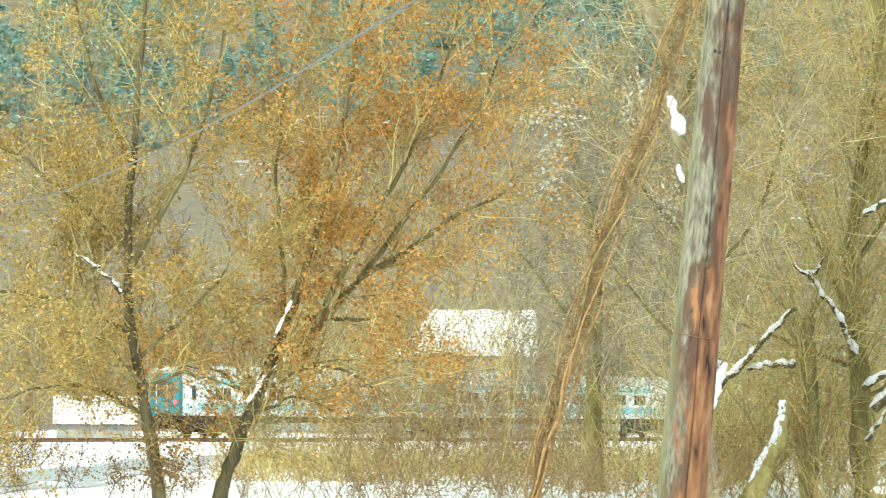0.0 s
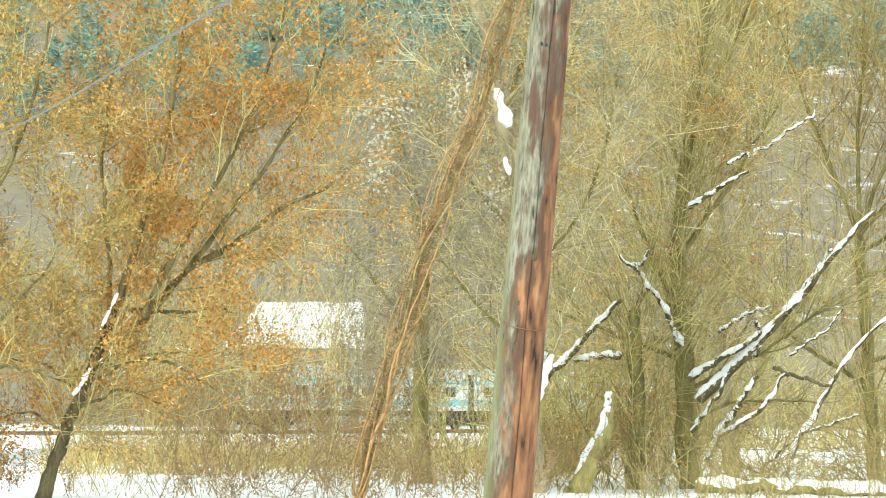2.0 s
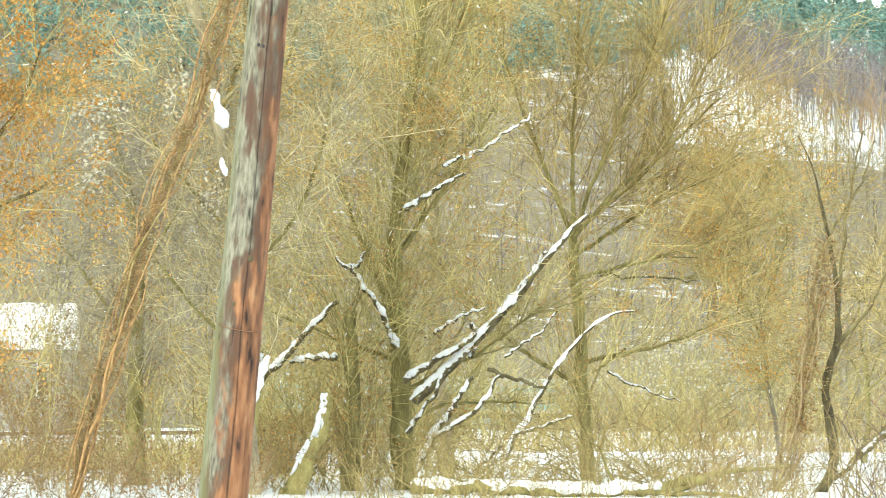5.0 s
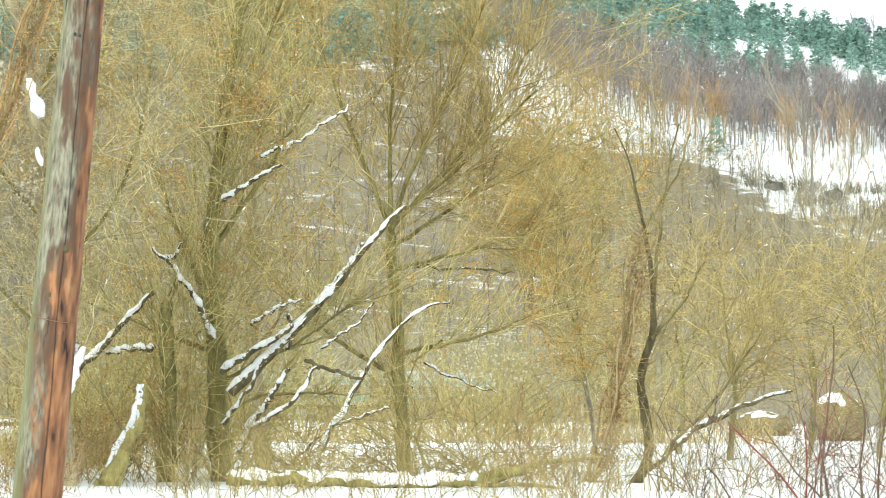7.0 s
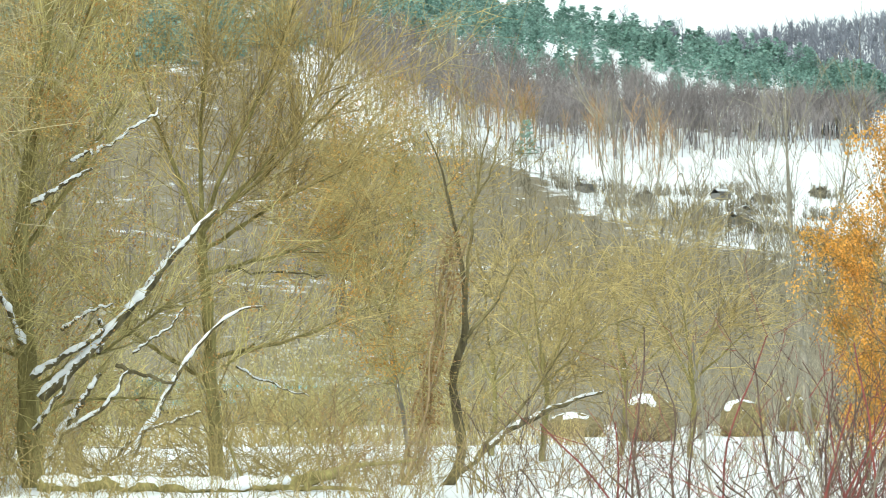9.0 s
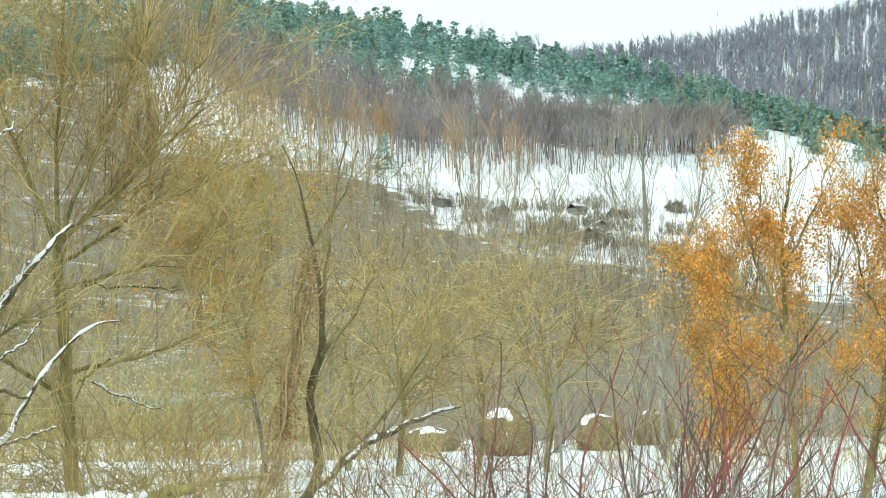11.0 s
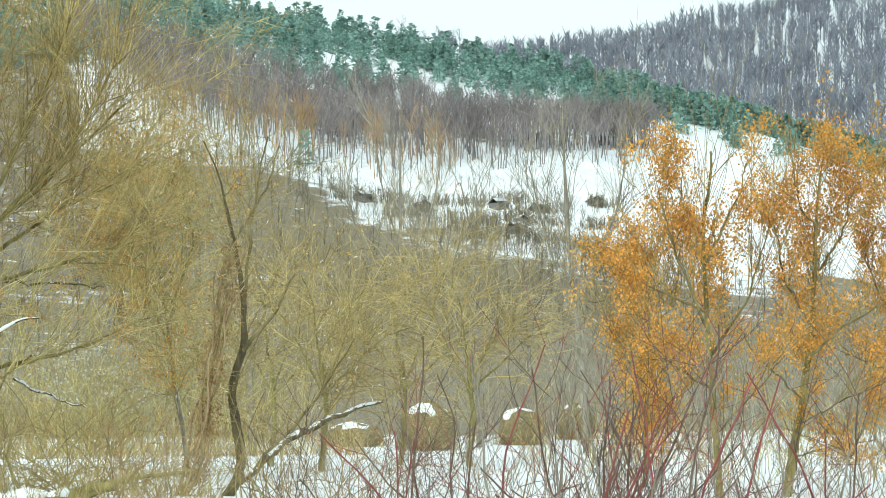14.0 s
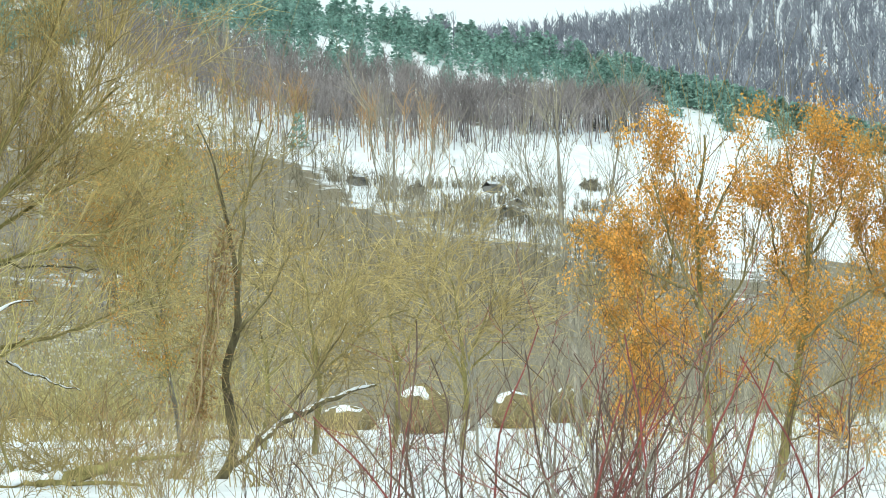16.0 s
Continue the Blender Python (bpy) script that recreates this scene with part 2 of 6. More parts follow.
def sprout(rng, P, n, length, spread=0.6, lift=0.2, K=4, lo=0.2, hi=1.0, bend=0.15, rise=0.0, weight=None):
    """n new shoots from the polylines P: where they start along their parent (lo..hi), how far they turn from it (spread), and how they rise."""
    N, k = P.shape[:2]
    L = np.linalg.norm(np.diff(P, axis=1), axis=2).sum(1)
    p = (L if weight is None else weight * L)
    pick = rng.choice(N, n, p=p / p.sum())
    t = rng.uniform(lo, hi, n) * (k - 1) * 0.9999
    i = t.astype(int)
    f = (t - i)[:, None]
    base = P[pick, i] * (1 - f) + P[pick, i + 1] * f
    tang = unit(P[pick, i + 1] - P[pick, i])
    side = unit(np.cross(tang, rng.normal(0, 1, (n, 3))))
    d = unit(tang * (1 - spread) + side * spread + np.array([0, 0, lift]))
    ln = rng.uniform(length[0], length[1], n)
    out = np.empty((n, K, 3))
    out[:, 0] = base
    for q in range(1, K):
        d = unit(d + rng.normal(0, bend, (n, 3)) + np.array([0, 0, rise]))
        out[:, q] = out[:, q - 1] + d * (ln / (K - 1))[:, None]
    return out


def thin(P, r0, r1):
    """Radii that run from r0 to r1 along every polyline."""
    return np.broadcast_to(np.linspace(r0, r1, P.shape[1]), P.shape[:2])


def leaves(rng, P, n, size, droop=0.9, jitter=0.11, cluster=13):
    """n folded leaves in clusters along the polylines P: vertices and triangles."""
    N, k = P.shape[:2]
    pick, t = rng.integers(0, N, n // cluster + 1), rng.uniform(0.15, 1, n // cluster + 1) * (k - 1) * 0.9999
    pick, t = np.repeat(pick, cluster)[:n], np.repeat(t, cluster)[:n]
    i = t.astype(int)
    f = (t - i)[:, None]
    base = P[pick, i] * (1 - f) + P[pick, i + 1] * f + rng.normal(0, jitter, (n, 3))
    d = unit(rng.normal(0, 1, (n, 3)) + np.array([0, 0, -droop]))
    side = unit(np.cross(d, rng.normal(0, 1, (n, 3))))
    up = np.cross(d, side)
    s = rng.uniform(size[0], size[1], n)[:, None]
    V = np.stack([base, base + s * (0.5 * d + 0.32 * side + 0.12 * up), base + s * d, base + s * (0.5 * d - 0.32 * side + 0.12 * up)], 1)
    q = np.arange(n)[:, None] * 4
    F = np.concatenate([q + np.array([0, 1, 2]), q + np.array([0, 2, 3])])
    return V.reshape(-1, 3), F


def trunk_mesh(name, line, r0, r1, rng, k=24, sides=10, wobble=0.0, lumps=0.12, power=1.0):
    """One tapered, lumpy stem along a line."""
    P = resample(line, k, rng, wobble)
    R = r1 + (r0 - r1) * (1 - np.linspace(0, 1, k)) ** power
    V, F = tubes(P[None], R[None], sides)
    C = np.repeat(P, sides, axis=0)
    V = C + (V - C) * (1 + rng.normal(0, lumps, (len(V), 1)))
    return mesh(name, V, F), P


def snow_mesh(name, P, r, rng, lo=0.0, hi=1.0, gap=0.25, tip=None):
    """Ridges of snow on the upper side of a limb of radius r (tip: at its end), of uneven depth and broken by gaps."""
    sides = 8
    span = float(np.linalg.norm(np.diff(np.asarray(P, float), axis=0), axis=1).sum())
    k = int(np.clip(span / (0.45 * r), 10, 70))
    Q = resample(P, k)
    R = np.linspace(r, r if tip is None else tip, k)
    first, last = int(lo * k), int(hi * k) - 1
    V, F, ends, n, i = [], [], [], 0, first
    while i < last - 2:
        run = int(rng.integers(9, 34))
        seg, rr = Q[i:min(i + run, last) + 1], R[i:min(i + run, last) + 1]
        i += run + (int(rng.integers(1, 3)) if rng.random() < gap else 0)
        m = len(seg)
        if m < 3:
            continue
        depth = np.convolve(rng.uniform(0.35, 1.55, m + 2), np.ones(3) / 3, "valid")
        w = np.sin(np.linspace(0.15, np.pi - 0.15, m)) ** 0.35 * rr * 0.95 * depth
        T = unit(np.gradient(seg, axis=0))
        up = np.array([-0.25, -0.45, 1.0])
        seg = seg + unit(up - T * (T @ up)[:, None]) * (0.52 * rr)[:, None]
        v, f = tubes(seg[None], w[None], sides)
        v = v + rng.normal(0, 0.08, v.shape) * np.repeat(rr, sides)[:, None]
        V.append(v), F.append(f + n)
        e = np.arange(sides)
        ends += [e[::-1] + n, e + n + len(v) - sides]
        n += len(v)
    if not V:
        return snow_mesh(name, P, r, rng, 0.0, 1.0, 0.0, tip)
    return mesh(name, np.concatenate(V), [np.concatenate(F), np.array(ends)])


def box(bm, x0, y0, z0, x1, y1, z1):
    m = Matrix.LocRotScale(((x0 + x1) / 2, (y0 + y1) / 2, (z0 + z1) / 2), None, (x1 - x0, y1 - y0, z1 - z0))
    return bmesh.ops.create_cube(bm, size=1, matrix=m)["verts"]


def slab(x0, y0, z0, x1, y1, z1, bevel=0.0):
    bm = bmesh.new()
    box(bm, x0, y0, z0, x1, y1, z1)
    if bevel:
        bmesh.ops.bevel(bm, geom=bm.edges[:], offset=bevel, segments=2, affect="EDGES", profile=0.5)
    return bm


# ---- the ground: flat valley floor, the near hill and the far wooded hill ----
CREST_B = [-60, -20, 0, 7.5, 13, 15.6, 17.6, 20.7, 23.4, 26.8, 32, 60]
CREST_Z = [90, 150, 150, 135, 122, 116, 109, 101, 87, 71, 52, 40]
FAR_B = [-60, 15, 20.7, 23, 25, 27.3, 34, 60]
FAR_Z = [150, 205, 224, 232, 247, 268, 300, 240]


def ground_z(x, y):
    x, y = np.asarray(x, float), np.asarray(y, float)
    r, b = np.hypot(x, y), np.degrees(np.arctan2(x, y))
    zc = np.interp(b, CREST_B, CREST_Z)
    s = np.clip((r - 240) / 660, 0, 1)
    near = zc * s ** 1.5 * (1 - 0.35 * np.clip((r - 900) / 300, 0, 1))
    zf = np.interp(b, FAR_B, FAR_Z)
    q = np.clip((r - 1200) / 800, 0, 1)
    far = 40 + (zf - 40) * q ** 1.15 * (1 - 0.4 * np.clip((r - 2000) / 2500, 0, 1))
    z = np.where(r > 1200, np.maximum(near, far), near)
    wave = np.sin(x * 0.043 + 1.3) * np.sin(y * 0.037) + 0.5 * np.sin(x * 0.11 + y * 0.07)
    z = z + np.clip((r - 230) / 300, 0, 1) * 2.0 * wave
    return z + np.clip((r - 20) / 40, 0, 1) * 0.07 * np.sin(x * 0.55) * np.sin(y * 0.31 + 0.5)


# the leafless wood on the near hill: its upper and lower edges as (bearing, rise)
WOOD_TOP = ((12, 25), (13.5, 70), (14.5, 118), (16.2, 160), (17.6, 190), (19, 222), (20.7, 250), (23.5, 278))
WOOD_FOOT = ((12, 140), (13, 160), (14.1, 206), (15.1, 245), (16.5, 284), (17.4, 298), (18.8, 304), (20.2, 307), (22.3, 304), (23.5, 300))


def hill_r(b, v):
    """How far off the near hillside shows at bearing b (degrees) and rise v."""
    r = np.linspace(242, 899, 200)
    a = radians(b)
    rise = HORIZON - np.arctan2(ground_z(r * math.sin(a), r * math.cos(a)) - 1.6, r) / UNIT
    return float(np.interp(-v, -rise, r))


def build_ground():
    az = np.radians(np.concatenate([np.arange(-180, -14, 4), np.arange(-14, 34, 0.2), np.arange(34, 180, 4)]))
    r = np.concatenate([np.arange(1, 60, 4), np.arange(60, 260, 2.5), np.arange(260, 950, 8), np.arange(950, 2500, 30), [3000, 4800]])
    A, R = np.meshgrid(az, r, indexing="ij")
    X, Y = R * np.sin(A), R * np.cos(A)
    V = np.stack([X, Y, ground_z(X, Y)], -1).reshape(-1, 3)
    i = np.arange(len(az) * len(r)).reshape(len(az), len(r))
    j = np.roll(i, -1, axis=0)
    F = np.stack([i[:, :-1], i[:, 1:], j[:, 1:], j[:, :-1]], -1).reshape(-1, 4)
    V = np.concatenate([V, [[0, 0, 0]]])
    hub = np.stack([np.full(len(az), len(V) - 1), i[:, 0], j[:, 0]], -1)
    me = mesh("ground", V, [F, hub])
    ob = part("ground", me, GROUND, None, "snow-covered valley floor and hillsides", "structure")
    ob["category"] = "ground"
    # leaf litter shows under the woods and the scrub
    r, b = np.hypot(V[:, 0], V[:, 1]), np.degrees(np.arctan2(V[:, 0], V[:, 1]))
    rise = HORIZON - np.arctan2(V[:, 2] - 1.6, np.maximum(r, 1)) / UNIT
    line = ((13, 250), (14.5, 284), (16.7, 322), (17.6, 362), (18.2, 392), (19.3, 420), (21.4, 466), (23, 500), (28, 520))
    edge = np.interp(b, [-40, 12.2, 12.6] + [q for q, v in line] + [40], [900, 860, 640] + [hill_r(q, v) for q, v in line] + [390])
    ramp = lambda d, w: np.clip(0.5 + d / w, 0, 1)
    low = np.minimum(ramp(r - 250, 12), ramp(edge - r, 110)) * np.where(np.abs(b) < 60, 1.0, 0.0) * np.where(b < 6, 0.92, np.where(b < 12.4, 0.80, np.where(r < 330, 0.95, 0.86)))
    top, foot = np.interp(b, *zip(*WOOD_TOP)), np.interp(b, *zip(*WOOD_FOOT))
    high = np.minimum(ramp(rise - top + 12, 20), ramp(foot - 56 - rise, 44)) * ((r > 300) & (r < 905) & (b > 12.5)) * ramp(22.6 - b, 1.0)
    me.attributes.new("litter", "FLOAT", "POINT").data.foreach_set("value", np.maximum(low, high).astype(np.float32))


build_ground()


# ---- far woods ----
def spikes(P, r):
    """Three-sided pointed twigs from the start to the end of each line of P; triangles come as quads that end where they begin."""
    d = unit(P[:, -1] - P[:, 0])
    a = unit(np.cross(d, np.array([0.31, 0.17, 0.52])))
    b = np.cross(d, a)
    w = np.arange(3) * 2 * np.pi / 3
    ring = P[:, :1] + r * (np.cos(w)[:, None] * a[:, None] + np.sin(w)[:, None] * b[:, None])
    V = np.concatenate([ring, P[:, -1:]], 1).reshape(-1, 3)
    q = np.arange(len(P))[:, None, None] * 4
    return V, (q + np.array([[0, 1, 3, 0], [1, 2, 3, 1], [2, 0, 3, 2]])).reshape(-1, 4)


def bare_tree_arrays(rng, height, limbs, twigs, stout=1.0, low=0.35):
    """A leafless tree of the far woods as vertices and quads, standing at the origin: stem, limbs and a haze of twigs."""
    z = np.linspace(0, height * 0.85, 4)
    T = np.stack([np.cumsum(rng.normal(0, 0.02, 4)), np.cumsum(rng.normal(0, 0.02, 4)), z], 1)[None] * (1, 1, 1)
    T[:, 0, :2] = 0
    B = sprout(rng, T, limbs, (height * 0.22, height * 0.45), 0.5, 0.25, K=3, lo=low, hi=1.0, bend=0.15, rise=0.15)
    W = sprout(rng, B, twigs, (height * 0.12, height * 0.28), 0.55, 0.2, K=2, lo=0.1)
    V, F, n = [], [], 0
    for v, f in (tubes(T, thin(T, height * 0.010 * stout, height * 0.004 * stout), 3),
                 tubes(B, thin(B, height * 0.0040 * stout, height * 0.0022 * stout), 3), spikes(W, height * 0.0034 * stout)):
        V.append(v), F.append(f + n)
        n += len(v)
    return np.concatenate(V), np.concatenate(F)


def slim_tree_arrays(rng):
    """A slim forest tree seen from very far: a straight stem with steep fine branches above."""
    T = np.array([[[0, 0, 0], [rng.normal(0, 0.03), rng.normal(0, 0.03), 0.95]]])
    B = sprout(rng, T, 13, (0.16, 0.36), 0.5, 0.3, K=2, lo=0.42, hi=1.0)
    V, F = tubes(T, thin(T, 0.011, 0.005), 3)
    W, G = spikes(B, 0.022)
    return np.concatenate([V, W]), np.concatenate([F, G + len(V)])


def conifer_arrays(rng, height, tufts=105):
    """A pine: a stem and an uneven cone of small needle sprays."""
    V, F = tubes(np.array([[[0, 0, 0], [0, 0, height]]], float), np.array([[height * 0.02, 0.01]]), 3)
    level = rng.uniform(0.0, 1.0, tufts) ** 1.25 * 0.9 + 0.08
    angle = rng.uniform(0, 2 * np.pi, tufts)
    lobe = 1 + 0.28 * np.sin(angle * 2 + rng.uniform(0, 6) + level * 9)
    reach = height * 0.34 * (1.03 - level) ** 0.6 * lobe * rng.uniform(0.45, 1.0, tufts)
    out = np.stack([np.cos(angle), np.sin(angle), np.zeros(tufts)], 1)
    C = out * reach[:, None] + np.stack([np.zeros(tufts), np.zeros(tufts), height * level], 1)
    d = unit(out + rng.normal(0, 0.35, (tufts, 3)) + np.array([0, 0, 0.15]))
    side = unit(np.cross(d, rng.normal(0, 1, (tufts, 3)) + np.array([0, 0, 1.2])))
    up = np.cross(side, d)
    s = height * rng.uniform(0.05, 0.095, (tufts, 1))
    Q = np.stack([C - d * s, C + side * s * 0.7 - up * s * 0.25, C + d * s * 1.1, C - side * s * 0.7 - up * s * 0.25], 1).reshape(-1, 3)
    q = np.arange(tufts)[:, None] * 4 + len(V)
    G = np.concatenate([q + np.array([0, 1, 2, 0]), q + np.array([0, 2, 3, 0])])
    return np.concatenate([V, Q]), np.concatenate([F, G])


def scatter(name, templates, places, sizes, rng, material, label, category):
    """Stands many trees of a few kinds on the ground as one object."""
    V, F, n = [], [], 0
    kinds = rng.integers(0, len(templates), len(places))
    for (x, y), s, k in zip(places, sizes, kinds):
        v, f = templates[k]
        a = rng.uniform(0, 2 * np.pi)
        c, q = math.cos(a), math.sin(a)
        w = v @ np.array([[c, q, 0], [-q, c, 0], [0, 0, 1]]) * s
        V.append(w + np.array([x, y, 0])), F.append(f + n)
        V[-1][:, 2] += ground_z(x, y) - 0.1
        n += len(v)
    F = np.concatenate(F)
    tri = F[:, 0] == F[:, 3]
    ob = part(name, mesh(name, np.concatenate(V), [F[~tri], F[tri][:, :3]]), material, None, label, "stuff")
    ob["category"] = category


def band(rng, n, b0, b1, low, high):
    """n places on the near hillside between the bearings b0 and b1, between two lines of (bearing, rise)."""
    out = []
    bs = rng.uniform(b0, b1, n)
    for b in bs:
        v = rng.uniform(np.interp(b, *zip(*high)), np.interp(b, *zip(*low)))
        r = hill_r(b, v)
        out.append((r * math.sin(radians(b)), r * math.cos(radians(b))))
    return np.array(out)


def build_woods():
    rng = np.random.default_rng(5)
    woods = [bare_tree_arrays(rng, 1.0, 7, 26, 1.5) for _ in range(8)]
    tall = [bare_tree_arrays(rng, 1.0, 7, 24, 1.5, 0.5) for _ in range(8)]
    scrub = [bare_tree_arrays(rng, 1.0, 9, 26, 4.0, 0.05) for _ in range(6)]
    slender = [bare_tree_arrays(rng, 1.0, 8, 26, 1.0) for _ in range(6)]
    bare = [bare_tree_arrays(rng, 1.0, 7, 22, 1.9, 0.3) for _ in range(8)]
    pines = [conifer_arrays(rng, 1.0) for _ in range(10)]
    # the wood above the meadow: close above, its lowest rows standing on open snow
    P = band(rng, 820, 12.3, 22.8, [(q, v - 30) for q, v in WOOD_FOOT], WOOD_TOP)
    scatter("bare_wood", woods, P, rng.uniform(8.0, 11.5, len(P)), rng, WOOD_FAR, "leafless brown wood above the snowy meadow", "woods")
    P = band(rng, 460, 13.2, 23.2, WOOD_FOOT, [(q, v - 60) for q, v in WOOD_FOOT])
    scatter("bare_wood", tall, P, rng.uniform(8.0, 11.0, len(P)), rng, WOOD_FAR, "slim leafless trees on the snow at the foot of the wood", "woods")
    P = band(rng, 330, -9.5, 13, [(-10, 690), (13, 640)], [(-10, 190), (8, 170), (13, 190)])
    scatter("bare_wood", woods, P, rng.uniform(7, 12, len(P)), rng, WOOD_FAR, "leafless brown wood on the hill behind the valley trees", "woods")
    P = band(rng, 520, 13, 23, [(13, 640), (18, 630), (23, 620)], [(13, 275), (14.5, 305), (16.7, 350), (18, 392), (19.3, 428), (21.4, 474), (23, 505)])
    scatter("bare_thicket", woods, P, rng.uniform(3, 7, len(P)), rng, BRUSH_FAR, "grey leafless scrub below the snowy meadow", "woods")
    P = band(rng, 240, 20, 28.5, [(20, 690), (28, 690)], [(20, 500), (28, 520)])
    scatter("bare_thicket", woods, P, rng.uniform(3, 7, len(P)), rng, BRUSH_FAR, "grey leafless scrub at the foot of the hill", "woods")
    P = band(rng, 60, 14.5, 22.5, [(14, 300), (18, 400), (22.5, 440)], [(14, 250), (18, 320), (22.5, 340)])
    scatter("meadow_scrub", woods, P, rng.uniform(2.5, 5.5, len(P)), rng, BRUSH_FAR, "sparse leafless shrubs on the snowy meadow", "shrubs")
    P = band(rng, 64, 13.6, 19.4, [(13, 225), (15.1, 275), (17.6, 325), (19.4, 340)], [(13, 190), (15.1, 245), (17.6, 290), (19.4, 310)])
    scatter("rusty_wood", slender, P, rng.uniform(8, 14, len(P)), rng, WOOD_RUST, "slender russet young trees along the meadow's edge", "woods")
    # pines along the crest, with an open snowy strip running down through them
    P = band(rng, 1050, 12, 27.5, [(-9, 215), (9, 200), (13, 90), (14, 105), (17.6, 175), (20.7, 222), (22.2, 208), (25.2, 258), (27.5, 285)],
             [(-9, -150), (12, -60), (15, 10), (17.6, 75), (20.7, 120), (22.2, 165), (23.4, 205), (27.5, 258)])
    b = np.degrees(np.arctan2(P[:, 0], P[:, 1]))
    r = np.hypot(P[:, 0], P[:, 1])
    rise = HORIZON - np.arctan2(ground_z(P[:, 0], P[:, 1]) - 1.6, r) / UNIT
    strip = np.interp(b, [16.6, 18.2, 19.6, 20.8, 21.6], [78, 118, 158, 190, 205])
    below = rise - strip
    clump = np.sin(b * 15 + 1.0) + 0.6 * np.sin(b * 37)
    opened = (b > 16.5) & (b < 21.6) & (below > -2) & (below < 26 + 40 * (clump < 0.1))
    P = P[~opened]
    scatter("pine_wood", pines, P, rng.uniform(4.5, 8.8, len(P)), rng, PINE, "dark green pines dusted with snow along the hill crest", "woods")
    a = (2398 - 784) * UNIT
    q = hill_r(math.degrees(a), 296)
    scatter("lone_pine", pines, np.array([[q * math.sin(a), q * math.cos(a)]]), np.array([7.5]), rng, PINE, "single dark pine among the bare trees", "tree")
    P = band(rng, 200, -9, 8.5, [(-9, 705), (8.5, 700)], [(-9, 560), (8.5, 560)])
    scatter("bare_thicket", woods, P, rng.uniform(3, 6, len(P)), rng, BRUSH_FAR, "grey leafless scrub behind the railway", "woods")
    edge = [(13, 250), (14.5, 284), (16.7, 322), (17.6, 362), (18.2, 392), (19.3, 420), (21.4, 466), (23, 500)]
    P = band(rng, 380, 13, 23, [(q, v + 24) for q, v in edge], [(q, v - 8) for q, v in edge])
    scatter("bare_thicket", woods, P, rng.uniform(2.0, 6.0, len(P)), rng, BRUSH_FAR, "grey-brown leafless scrub along the lower edge of the meadow", "woods")
    for b, v, wide in ((17.6, 352, 0.5), (18.5, 362, 0.7), (19.4, 366, 0.5), (20.2, 362, 0.45), (20.8, 380, 0.5), (20.3, 394, 0.6), (20.9, 402, 0.5), (19.5, 398, 0.5),
                      (18.4, 384, 0.4), (20.1, 424, 0.6), (21.0, 432, 0.6), (19.6, 410, 0.5), (21.6, 446, 0.5), (22.0, 372, 0.3), (21.9, 410, 0.35)):
        P = band(rng, 64, b - wide, b + wide, [(b - wide, v + 4), (b + wide, v + 7)], [(b - wide, v - 3), (b + wide, v)])
        scatter("terrace_scrub", scrub, P, rng.uniform(0.8, 2.5, len(P)), rng, BRUSH_FAR, "grey low scrub along a terrace of the snowy meadow", "shrubs")
    P = band(rng, 560, -9, 12.5, [(-9, 290), (4, 220), (12.5, 110)], [(-9, -60), (12.5, -60)])
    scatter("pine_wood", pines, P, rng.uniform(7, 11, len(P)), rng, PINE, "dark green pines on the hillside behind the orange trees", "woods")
    b, r = rng.uniform(13.5, 27, 230), rng.uniform(850, 899, 230)
    P = np.stack([r * np.sin(np.radians(b)), r * np.cos(np.radians(b))], 1)
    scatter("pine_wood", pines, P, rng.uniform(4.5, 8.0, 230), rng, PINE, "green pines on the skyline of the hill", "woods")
    b = np.concatenate([rng.normal(18.9, 0.45, 16), [20.58, 20.62], rng.uniform(21.0, 22.0, 8)])
    P = np.stack([890 * np.sin(np.radians(b)), 890 * np.cos(np.radians(b))], 1)
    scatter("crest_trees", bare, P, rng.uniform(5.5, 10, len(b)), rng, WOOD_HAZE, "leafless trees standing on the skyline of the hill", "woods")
    # the far hill
    n = 6200
    b, r = rng.uniform(19.5, 29, n), rng.uniform(1250, 2030, n)
    P = np.stack([r * np.sin(np.radians(b)), r * np.cos(np.radians(b))], 1)
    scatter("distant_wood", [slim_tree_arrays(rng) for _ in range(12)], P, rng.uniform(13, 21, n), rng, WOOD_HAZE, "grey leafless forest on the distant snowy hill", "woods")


build_woods()


